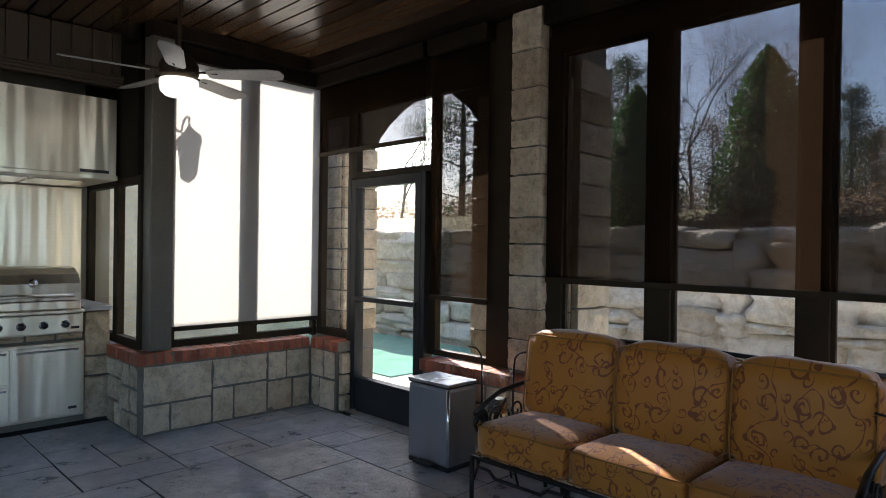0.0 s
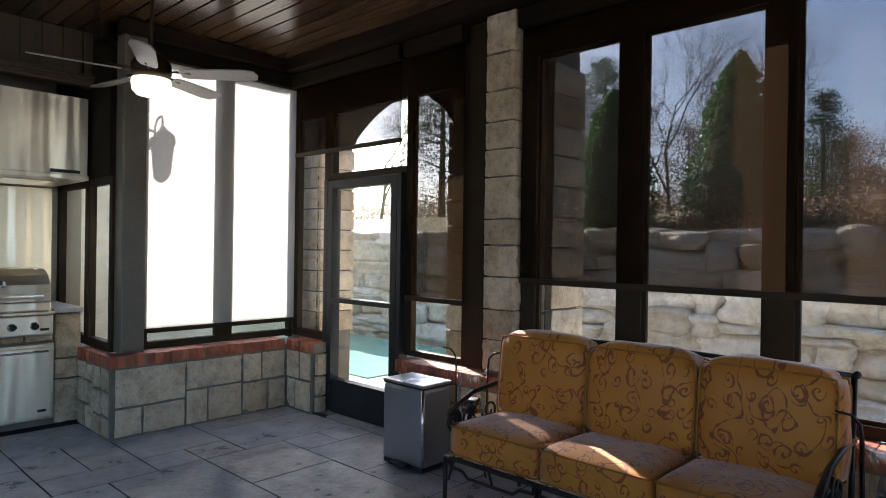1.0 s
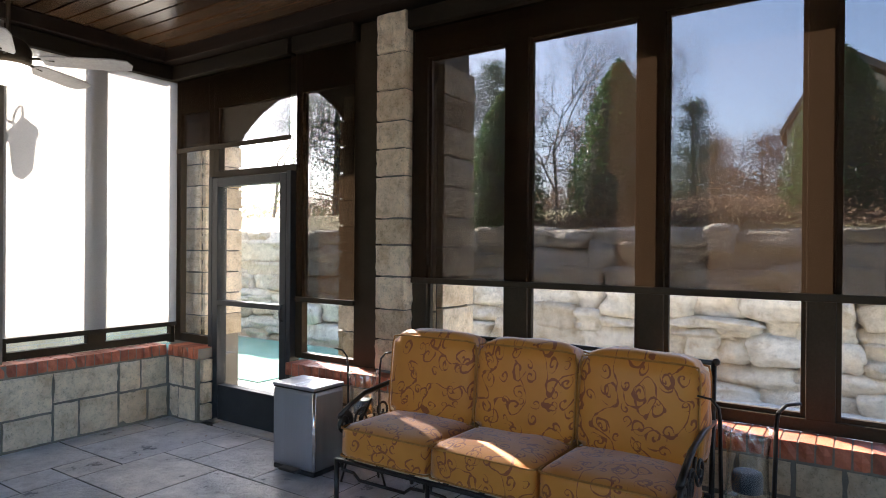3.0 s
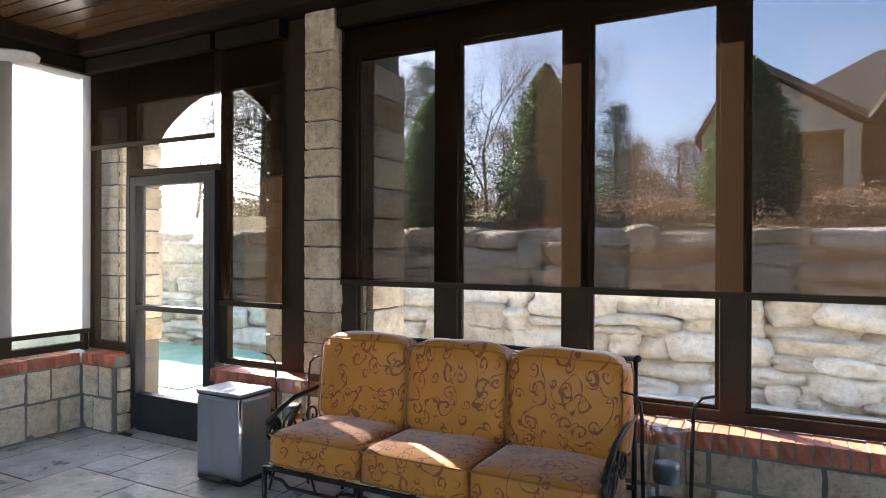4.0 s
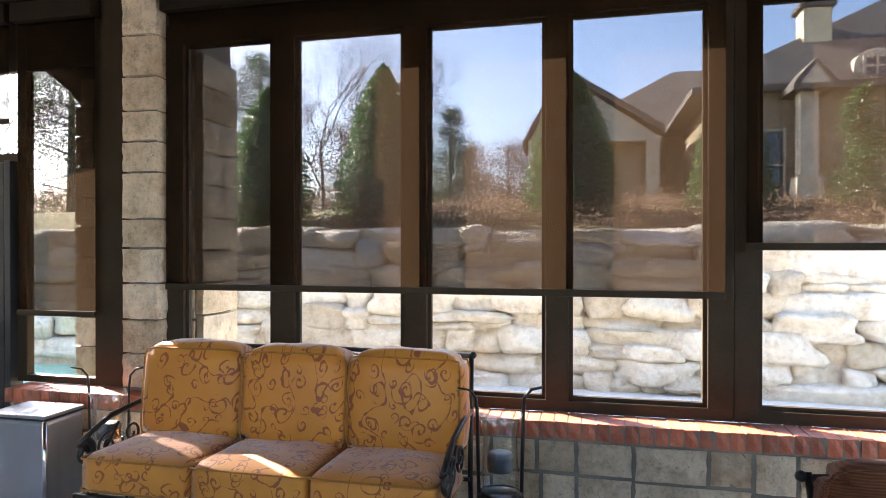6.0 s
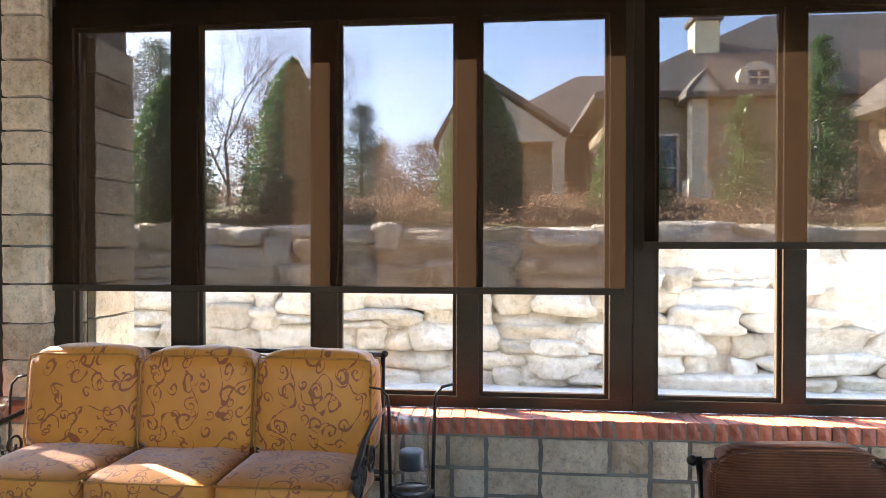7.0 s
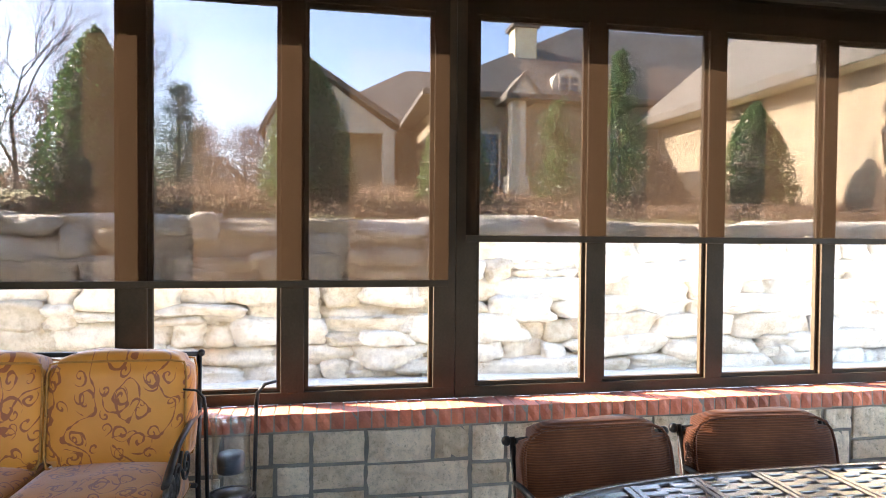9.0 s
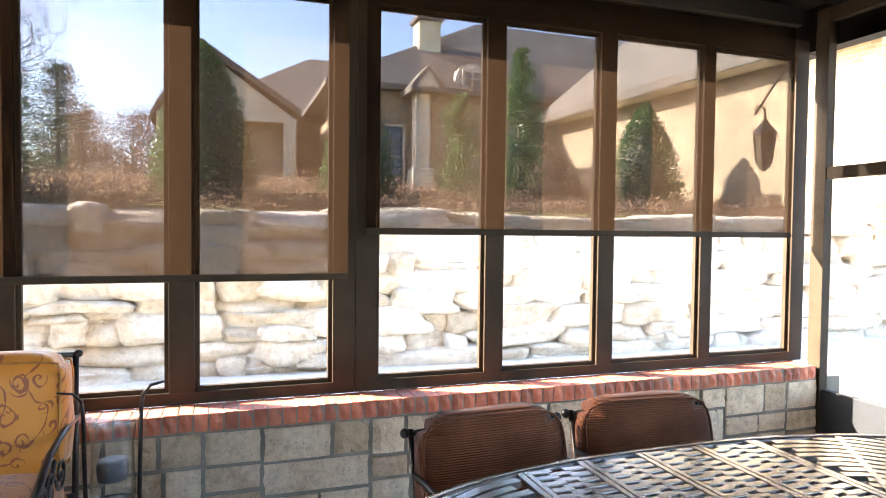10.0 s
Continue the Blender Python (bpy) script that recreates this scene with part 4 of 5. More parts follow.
def build_table():
    t = empty("patio_table", "oval cast-metal patio table with a basket-weave lattice top", "table")
    cx, cy, a, b, z = 1.62, -1.12, 0.60, 1.22, 0.72

    def rim_pt(f, s=1.0):
        c, n = math.cos(f), math.sin(f)
        p = 2 / 2.5
        return (cx + s * a * math.copysign(abs(c) ** p, c), cy + s * b * math.copysign(abs(n) ** p, n))

    def inside(x, y, s=0.965):
        return (abs((x - cx) / (a * s)) ** 2.5 + abs((y - cy) / (b * s)) ** 2.5) < 1
    rim = bmesh.new()
    n = 96
    prof = ((1.0, z - 0.022), (1.004, z - 0.008), (0.998, z), (0.955, z), (0.95, z - 0.012), (0.955, z - 0.022))
    rings = [[rim.verts.new((*rim_pt(2 * math.pi * k / n, s), zz)) for s, zz in prof] for k in range(n)]
    for k in range(n):
        p, q = rings[k], rings[(k + 1) % n]
        for j in range(len(prof)):
            j2 = (j + 1) % len(prof)
            rim.faces.new((p[j], q[j], q[j2], p[j2]))
    part("rim", rim, M_TABLE, t, "", True)
    def half_width(y):
        return a * max(1 - (abs(y - cy) / b) ** 2.5, 0.0) ** 0.4 * 0.965
    ribs_y = [cy + d for d in (-0.36, -0.12, 0.12, 0.36, 0.60)]
    for y in ribs_y:
        w = half_width(y)
        rib = bmesh.new()
        for d in (-0.0125, 0.0125):
            box(rib, cx - w, cx + w, y + d - 0.0105, y + d + 0.0105, z - 0.018, z - 0.001, 0.002)
        part("rib", rib, M_TABLE, t)
    # woven fields between the ribs: two rows of staggered slats that hook into each other
    pitch = 0.047
    for y0, y1 in zip(ribs_y, ribs_y[1:]):
        field = bmesh.new()
        lo, hi = y0 + 0.024, y1 - 0.024
        third = (hi - lo) / 3
        for k in range(-13, 14):
            for row in range(3):
                x = cx + (k + 0.5 * (row % 2)) * pitch
                ya, yb = lo + third * row - (0.012 if row else 0), lo + third * (row + 1) + (0.012 if row < 2 else 0)
                if abs(x - cx) + 0.014 > min(half_width(ya), half_width(yb)):
                    continue
                box(field, x - 0.0148, x + 0.0148, ya, yb, z - 0.022 - 0.002 * (row % 2), z - 0.003 - 0.002 * (row % 2), 0.003)
                # hook that steps over to the next row
                if row < 2:
                    box(field, x - 0.003, x + pitch * 0.5 + 0.003, yb - 0.014, yb - 0.004, z - 0.022, z - 0.0055)
        tagged(part("woven_field", field, M_TABLE, t), "basket-weave cast field of the table top", kind="stuff")
    # fans at both ends: arcs of short slats round a hub
    for sgn, y_hub in ((-1, ribs_y[0]), (1, ribs_y[-1])):
        fan = bmesh.new()
        hub = Vector((cx, y_hub, z))
        for ring in range(19):
            r = 0.075 + 0.045 * ring
            n_arc = max(4, round(math.pi * r / 0.075))
            for k in range(n_arc):
                if (k + 0.5) / n_arc > 1:
                    continue
                f = (k + 0.5 + 0.5 * (ring % 2)) / n_arc
                ang = math.pi * f
                x, y = hub.x + r * math.cos(ang), hub.y + sgn * (r * math.sin(ang))
                if f > 0.985 or abs(y - y_hub) < 0.04 or (abs((x - cx) / (a * 0.945)) ** 2.5 + abs((y - cy) / (b * 0.965)) ** 2.5) > 1:
                    continue
                half = math.pi * r / n_arc / 2 * 1.02
                m = Matrix.LocRotScale((x, y, z - 0.012), Euler((0, 0, (ang if sgn > 0 else -ang))), (0.031, half * 2, 0.019))
                bmesh.ops.create_cube(fan, size=1.0, matrix=m)
        for deg in (36, 72, 108, 144):
            d = Vector((math.cos(math.radians(deg)), sgn * math.sin(math.radians(deg)), 0))
            reach = 0.05
            while (abs(d.x * reach / (a * 0.955)) ** 2.5 + abs((y_hub - cy + d.y * reach) / (b * 0.955)) ** 2.5) < 1:
                reach += 0.01
            m = Matrix.LocRotScale(hub + d * (reach / 2) - Vector((0, 0, 0.009)), Euler((0, 0, math.atan2(d.y, d.x))), (reach, 0.022, 0.018))
            bmesh.ops.create_cube(fan, size=1.0, matrix=m)
        tagged(part("fan_field", fan, M_TABLE, t), "fan-shaped cast lattice field of the table top", kind="stuff")
        part("hub", lathe(bmesh.new(), [(0.0, z + 0.001), (0.026, z + 0.001), (0.032, z - 0.004), (0.032, z - 0.02), (0.0, z - 0.02)], (cx, y_hub), 16), M_TABLE, t)
    for sx in (-1, 1):
        for sy in (-1, 1):
            pts = [(cx + sx * 0.40, cy + sy * 0.78, 0.0), (cx + sx * 0.36, cy + sy * 0.72, 0.25), (cx + sx * 0.40, cy + sy * 0.70, 0.5), (cx + sx * 0.44, cy + sy * 0.74, 0.70)]
            part("leg", tube(bmesh.new(), pts, [0.022, 0.017, 0.018, 0.024], 10), M_TABLE, t, "", True)
    return t


build_table()


# ---- ceiling fan ----
M_BLADE = grainy("pale_fan_blade", (0.30, 0.29, 0.27), (0.38, 0.37, 0.35), 4, 0.4, 50, 0.1, 0.001)
M_OPAL, nto, bo = base_material("opal_glass", 0.25)
bo.inputs["Base Color"].default_value = (0.85, 0.84, 0.80, 1)
bo.inputs["Emission Color"].default_value = (1.0, 0.93, 0.82, 1)
bo.inputs["Emission Strength"].default_value = 0.35
FAN = (2.02, 4.73)


def build_fan():
    f = empty("ceiling_fan", "bronze ceiling fan with pale blades and lit opal bowl", "ceiling fan")
    x, y = FAN
    part("canopy", lathe(bmesh.new(), [(0.0, CEIL - 0.003), (0.075, CEIL - 0.003), (0.07, CEIL - 0.035), (0.025, CEIL - 0.055), (0.0, CEIL - 0.055)], (x, y)), M_FRAME, f, "", True)
    part("rod", tube(bmesh.new(), [(x, y, CEIL - 0.05), (x, y, 2.650)], 0.012, 10), M_FRAME, f, "", True)
    part("motor", lathe(bmesh.new(), [(0.0, 2.710), (0.05, 2.710), (0.10, 2.680), (0.125, 2.630), (0.125, 2.570), (0.10, 2.540), (0.0, 2.530)], (x, y)), M_FRAME, f, "", True)
    part("light_bowl", lathe(bmesh.new(), [(0.12, 2.535), (0.125, 2.510), (0.118, 2.460), (0.09, 2.430), (0.0, 2.418)], (x, y)), M_OPAL, f, "white opal glass bowl", True)
    for k in range(5):
        ang = radians(-45 + 72 * k)
        m = Matrix.Translation((x, y, 2.575)) @ Matrix.Rotation(ang, 4, "Z") @ Matrix.Rotation(radians(-13), 4, "X")
        bl = bmesh.new()
        outline = [(0.19, -0.045), (0.24, -0.06), (0.60, -0.072), (0.68, -0.055), (0.70, 0.0), (0.68, 0.055), (0.60, 0.072), (0.24, 0.06), (0.19, 0.045)]
        top = [bl.verts.new((u, v, 0.004)) for u, v in outline]
        bot = [bl.verts.new((u, v, -0.004)) for u, v in outline]
        bl.faces.new(top)
        bl.faces.new(list(reversed(bot)))
        for q in range(len(outline)):
            q2 = (q + 1) % len(outline)
            bl.faces.new((top[q2], top[q], bot[q], bot[q2]))
        bl.transform(m)
        blade = part("blade", bl, M_BLADE, f)
        ir = tube(bmesh.new(), [(0.09, 0, 0.0), (0.15, 0, 0.012), (0.26, 0, 0.010)], [0.022, 0.016, 0.026], 8, True, 0.35)
        ir.transform(m)
        part("bracket", ir, M_FRAME, blade, "bronze blade bracket", True)


build_fan()


# ---- grill, island and hood in the alcove ----
G0, G1, GF = 0.88, 1.83, 6.10      # grill's sides and the island's front
island = empty("grill_island", "limestone grill island with a pale stone counter", "kitchen island")
part("core", boxed(-0.44, 2.05, GF + 0.07, 6.94, 0.0, 0.89), M_MORTAR, island)
part("counter", boxed(G1 + 0.012, 2.055, GF - 0.03, 6.94, 0.892, 0.93, 0.006), grainy("granite", (0.30, 0.29, 0.28), (0.46, 0.45, 0.43), 30, 0.25, 150, 0.05), island, "pale grey granite counter")
part("counter", boxed(-0.44, G0 - 0.012, GF - 0.03, 6.94, 0.892, 0.93, 0.006), bpy.data.materials["granite"], island, "pale grey granite counter")


def build_grill():
    g = empty("grill", "built-in stainless steel gas grill with a domed hood", "grill")
    part("control_panel", boxed(G0, G1, GF - 0.06, GF + 0.02, 0.73, 0.885, 0.012), M_STEEL, g)
    part("ledge", boxed(G0 - 0.005, G1 + 0.005, GF - 0.07, GF + 0.06, 0.888, 0.915, 0.008), M_STEEL, g)
    part("firebox", boxed(G0 + 0.01, G1 - 0.01, GF - 0.03, GF + 0.55, 0.916, 0.985, 0.01), M_STEEL, g)
    dome = bmesh.new()
    prof = [(GF - 0.04, 0.99), (GF - 0.045, 1.05), (GF - 0.03, 1.12), (GF + 0.03, 1.19), (GF + 0.14, 1.235), (GF + 0.30, 1.245), (GF + 0.50, 1.22), (GF + 0.54, 0.99)]
    l = [dome.verts.new((G0 + 0.015, y, z)) for y, z in prof]
    r = [dome.verts.new((G1 - 0.015, y, z)) for y, z in prof]
    for k in range(len(prof)):
        k2 = (k + 1) % len(prof)
        dome.faces.new((l[k], r[k], r[k2], l[k2]))
    dome.faces.new(l)
    dome.faces.new(list(reversed(r)))
    bmesh.ops.recalc_face_normals(dome, faces=dome.faces[:])
    hood_lid = part("lid", dome, M_STEEL, g, "domed steel lid", False)
    bar_ = tube(bmesh.new(), [(G0 + 0.08, GF - 0.10, 1.03), (G1 - 0.08, GF - 0.10, 1.03)], 0.014, 10)
    part("handle", bar_, M_STEEL, hood_lid, "tubular steel handle", True)
    for x in (G0 + 0.10, G1 - 0.10):
        part("handle_bracket", tube(bmesh.new(), [(x, GF - 0.10, 1.03), (x, GF - 0.03, 1.03)], 0.010, 8), M_CHROME, hood_lid, "", True)
    gauge = tube(bmesh.new(), [((G0 + G1) / 2 + 0.13, GF - 0.055, 1.13), ((G0 + G1) / 2 + 0.13, GF - 0.02, 1.115)], 0.03, 16)
    part("gauge", gauge, M_CHROME, hood_lid, "round chrome temperature gauge", True)
    for k in range(6):
        x = G0 + 0.09 + k * (G1 - G0 - 0.22) / 5
        kn = bmesh.new()
        tube(kn, [(x, GF - 0.06, 0.805), (x, GF - 0.067, 0.805)], 0.032, 18)
        knob = part("bezel", kn, M_CHROME, g, "", True)
        part("knob", tube(bmesh.new(), [(x, GF - 0.066, 0.805), (x, GF - 0.10, 0.805)], [0.024, 0.021], 16), M_BLACK, knob, "black control knob", True)
    part("badge", boxed(G1 - 0.09, G1 - 0.03, GF - 0.064, GF - 0.058, 0.765, 0.785, 0.003), M_BLACK, g, "small dark oval badge")
    # doors and drawers below
    part("door_frame", boxed(G0 - 0.02, G1 + 0.02, GF - 0.03, GF + 0.02, 0.07, 0.66, 0.014), M_STEEL, g)
    xm = G0 + 0.47
    d = part("access_door", boxed(xm + 0.01, G1 - 0.005, GF - 0.045, GF - 0.028, 0.10, 0.635, 0.008), M_STEEL, g, "brushed steel access door")
    part("door_grip", boxed(xm + 0.03, G1 - 0.03, GF - 0.062, GF - 0.044, 0.595, 0.612, 0.005), M_CHROME, d)
    part("door_badge", boxed(G1 - 0.10, G1 - 0.04, GF - 0.05, GF - 0.043, 0.135, 0.155, 0.003), M_BLACK, d)
    for z0, z1 in ((0.10, 0.36), (0.375, 0.635)):
        dr = part("drawer", boxed(G0 + 0.005, xm - 0.005, GF - 0.045, GF - 0.028, z0, z1, 0.008), M_STEEL, g, "brushed steel drawer")
        part("drawer_grip", boxed(G0 + 0.03, xm - 0.03, GF - 0.062, GF - 0.044, z1 - 0.035, z1 - 0.018, 0.005), M_CHROME, dr)


build_grill()
hood = empty("range_hood", "wide stainless steel extractor hood over the grill", "extractor hood")
hb = bmesh.new()
hx0, hx1 = -0.10, 2.05
pr = [(6.02, 1.985), (6.02, 2.03), (6.02, 2.60), (6.93, 2.60), (6.93, 1.985)]
l = [hb.verts.new((hx0, y, z)) for y, z in pr]
r = [hb.verts.new((hx1, y, z)) for y, z in pr]
for k in range(len(pr)):
    k2 = (k + 1) % len(pr)
    hb.faces.new((l[k], r[k], r[k2], l[k2]))
hb.faces.new(l)
hb.faces.new(list(reversed(r)))
bmesh.ops.recalc_face_normals(hb, faces=hb.faces[:])
part("body", hb, M_STEEL, hood)
part("lower_lip", boxed(hx0 - 0.01, hx1 + 0.008, 6.00, 6.94, 1.945, 1.984, 0.006), M_STEEL, hood)
part("badge", boxed(1.78, 1.99, 5.994, 6.001, 1.995, 2.02, 0.002), M_BLACK, hood, "dark strip badge")
for k in range(5):
    part("filter", boxed(hx0 + 0.10 + k * 0.38, hx0 + 0.44 + k * 0.38, 6.15, 6.70, 1.932, 1.944, 0.003), M_CHROME, hood)
splash = link("backsplash", boxed(-0.40, 2.05, 6.925, 6.945, 0.93, 1.93, 0.002), M_STEEL)
tagged(splash, "tall brushed stainless steel backsplash panel", "backsplash", kind="structure")

# ---- stone arcade outside the frames ----
def arcade_wall(name, label, y0, y1, arch, x0=3.90, x1=4.30, top=CEIL + 0.28, base=-0.06):
    """A wall slab from y0 to y1 with one arched opening (ya, yb, spring, rise)."""
    ya, yb, spring, rise = arch
    bm = bmesh.new()
    n = 20
    prof = [(ya, base), (ya, spring)]
    for k in range(1, n):
        f = k / n
        prof.append((ya + (yb - ya) * f, spring + rise * math.sin(math.pi * f) ** 0.75))
    prof += [(yb, spring), (yb, base)]
    out = [(y0, base), (y0, top)] + [(ya + (yb - ya) * k / n, top) for k in range(1, n)] + [(y1, top), (y1, base)]
    for xx, flip in ((x0, False), (x1, True)):
        a = [bm.verts.new((xx, y, z)) for y, z in prof]
        b = [bm.verts.new((xx, y, z)) for y, z in out]
        for k in range(len(prof) - 1):
            q = (a[k], a[k + 1], b[k + 1], b[k])
            bm.faces.new(q if flip else tuple(reversed(q)))
        if xx == x0:
            a0, b0 = a, b
    for p, q in ((a0, a), (b0, b)):
        for k in range(len(p) - 1):
            bm.faces.new((p[k], p[k + 1], q[k + 1], q[k]))
    bmesh.ops.recalc_face_normals(bm, faces=bm.faces[:])
    return tagged(link(name, bm, M_MORTAR), label, "wall", kind="structure")


AL = "limestone arcade wall outside the window frames"
arc1 = arcade_wall("wall_arcade_door", AL, 5.95, 3.30, (5.46, 3.74, 2.42, 0.42))
arc2 = link("wall_arcade_pier", boxed(3.90, 4.30, 2.87, 3.29, -0.06, CEIL + 0.28), M_MORTAR)
tagged(arc2, AL, "wall", kind="structure")
rs = random.Random(8)
# stones on the reveals of the openings (facing -y and +y) and on the room side of the piers
for par, yy, turn, z0, z1, rows in ((arc1, 5.44, 90, 0.62, 2.40, 9), (arc2, 2.84, 90, 0.62, 2.72, 10), (arc1, 3.76, -90, 0.62, 2.42, 9)):
    h = (z1 - z0) / rows
    for r_ in range(rows):
        piece("stone", rs.choice(STONES), par, (4.10, yy, z0 + h * (r_ + 0.5)), (0.06, 0.40, h - 0.014), turn)
for par, ya, yb, z1, rows in ((arc1, 5.47, 5.93, 2.6, 10), (arc1, 3.32, 3.73, 2.6, 10), (arc2, 2.87, 3.27, 2.6, 10)):
    h = (z1 - 0.62) / rows
    for r_ in range(rows):
        cut = rs.uniform(0.35, 0.65)
        for a, b in ((ya, ya + (yb - ya) * cut), (ya + (yb - ya) * cut, yb)):
            piece("stone", rs.choice(STONES), par, (3.90, (a + b) / 2, 0.62 + h * (r_ + 0.5)), (0.05, b - a - 0.013, h - 0.013))

# lanterns on brackets outside the corner and outside the two-pane window
M_SEEDED = grainy("seeded_glass", (0.05, 0.04, 0.03), (0.09, 0.075, 0.05), 12, 0.3)


def outdoor_lantern(lx, ly, lz, foot):
    """Lantern whose cap sits at lz, hung from a scrolled arm that starts at foot on a wall."""
    lan = empty("wall_lantern", "dark iron outdoor lantern on a scrolled bracket", "lantern", "outdoor lanterns")
    part("glass_body", lathe(bmesh.new(), [(0.0, lz - 0.28), (0.05, lz - 0.28), (0.06, lz - 0.25), (0.085, lz - 0.01), (0.09, lz), (0.0, lz + 0.005)], (lx, ly), 6), M_SEEDED, lan, "dark seeded glass body")
    part("cap", lathe(bmesh.new(), [(0.11, lz), (0.10, lz + 0.02), (0.04, lz + 0.09), (0.015, lz + 0.13), (0.0, lz + 0.13)], (lx, ly), 6), M_IRON, lan)
    part("drop", lathe(bmesh.new(), [(0.0, lz - 0.32), (0.015, lz - 0.31), (0.05, lz - 0.28), (0.0, lz - 0.278)], (lx, ly), 8), M_IRON, lan)
    for k in range(6):
        a = 2 * math.pi * k / 6
        rib = [(lx + r * math.cos(a), ly + r * math.sin(a), z) for r, z in ((0.064, lz - 0.25), (0.089, lz - 0.005))]
        part("rib", tube(bmesh.new(), rib, 0.006, 5), M_IRON, lan)
    hook = [(lx, ly, lz + 0.12), (lx, ly, lz + 0.18)] + [(lx, ly + 0.06 - 0.06 * math.cos(a), lz + 0.18 + 0.06 * math.sin(a)) for a in (0.5, 1.2, 2.0, 2.8, 3.6)]
    mid = Vector(foot) * 0.5 + Vector(hook[-1]) * 0.5 + Vector((0, 0, 0.05))
    part("bracket", tube(bmesh.new(), hook + [tuple(mid), tuple(foot)], 0.009, 6), M_IRON, lan, "", True)
    return lan


outdoor_lantern(4.6, -3.98, 2.34, (3.85, -3.55, 2.80))
outdoor_lantern(2.70, 6.05, 2.60, (2.302, 6.12, 2.75))

# ---- trees and shrubs ----


def leaf_material(name, dark, light, rough):
    """Leaf with some light shining through it."""
    m = grainy(name, dark, light, 3, rough, 30, 0.1)
    nt = m.node_tree
    b, out = nt.nodes["Principled BSDF"], nt.nodes["Material Output"]
    t, mix = nt.nodes.new("ShaderNodeBsdfTranslucent"), nt.nodes.new("ShaderNodeMixShader")
    nt.links.new(b.inputs["Base Color"].links[0].from_socket, t.inputs[0])
    mix.inputs[0].default_value = 0.5
    nt.links.new(b.outputs[0], mix.inputs[1])
    nt.links.new(t.outputs[0], mix.inputs[2])
    nt.links.new(mix.outputs[0], out.inputs[0])
    return m


M_HOLLY = leaf_material("holly_leaf", (0.055, 0.115, 0.040), (0.13, 0.22, 0.085), 0.32)
M_PINE = leaf_material("pine_needle", (0.08, 0.115, 0.06), (0.15, 0.19, 0.10), 0.8)
M_DRY = leaf_material("dry_brown_leaf", (0.22, 0.14, 0.10), (0.36, 0.25, 0.18), 0.9)


def leaves(bm, rng, n, point, size):
    """n small folded leaves at places drawn from point(), as loose pairs of triangles."""
    for _ in range(n):
        c = point()
        u = Vector((rng.gauss(0, 1), rng.gauss(0, 1), rng.gauss(0, 1))).normalized()
        w = u.orthogonal().normalized()
        w = (Matrix.Rotation(rng.uniform(0, 6.28), 3, u) @ w) * size * rng.uniform(0.25, 0.5)
        u = u * size * rng.uniform(0.6, 1.2)
        a, b, d, e = (bm.verts.new(c + q) for q in (-u, w, u, -w))
        bm.faces.new((a, b, d))
        bm.faces.new((a, d, e))


def grow(bm, rng, p, d, length, r, level, tips, spread=0.55):
    n = 4
    pts, rad = [p], [r]
    for k in range(n):
        d = (d + Vector((rng.gauss(0, 0.10), rng.gauss(0, 0.10), rng.gauss(0.03, 0.06)))).normalized()
        pts.append(pts[-1] + d * length / n)
        rad.append(r * (1 - 0.45 * (k + 1) / n))
    tube(bm, pts, rad, 6 if level > 2 else 4, False)
    if level == 0:
        tips.append(pts[-1])
        return
    for k in range(rng.choice((3, 4, 4)) if level < 5 else 3):
        i = rng.choice((2, 3, 4)) if k else 4
        side = Vector((rng.gauss(0, 1), rng.gauss(0, 1), rng.gauss(0.25, 0.5))).normalized()
        grow(bm, rng, pts[i], (d * (1 - spread) + side * spread).normalized(), length * rng.uniform(0.55, 0.8), rad[i] * 0.84, level - 1, tips, spread)


def bare_tree(x, y, z, height, seed, leafy=0):
    rng = random.Random(seed)
    t = empty("bare_tree", "tall leafless winter tree behind the lawn" if not leafy else "winter tree still holding brown leaves", "tree", "winter trees", at=(x, y, z))
    bm, tips = bmesh.new(), []
    grow(bm, rng, Vector((0, 0, -0.1)), Vector((0, 0, 1)), height * 0.25, height * 0.0068, 6, tips, 0.50)
    part("trunk", bm, M_BARK, t, "", True)
    if leafy:
        lb = bmesh.new()
        leaves(lb, rng, leafy, lambda: rng.choice(tips) + Vector((rng.gauss(0, 0.35), rng.gauss(0, 0.35), rng.gauss(0, 0.35))), 0.042)
        part("crown", lb, M_DRY, t, "sparse brown leaves")
    return t


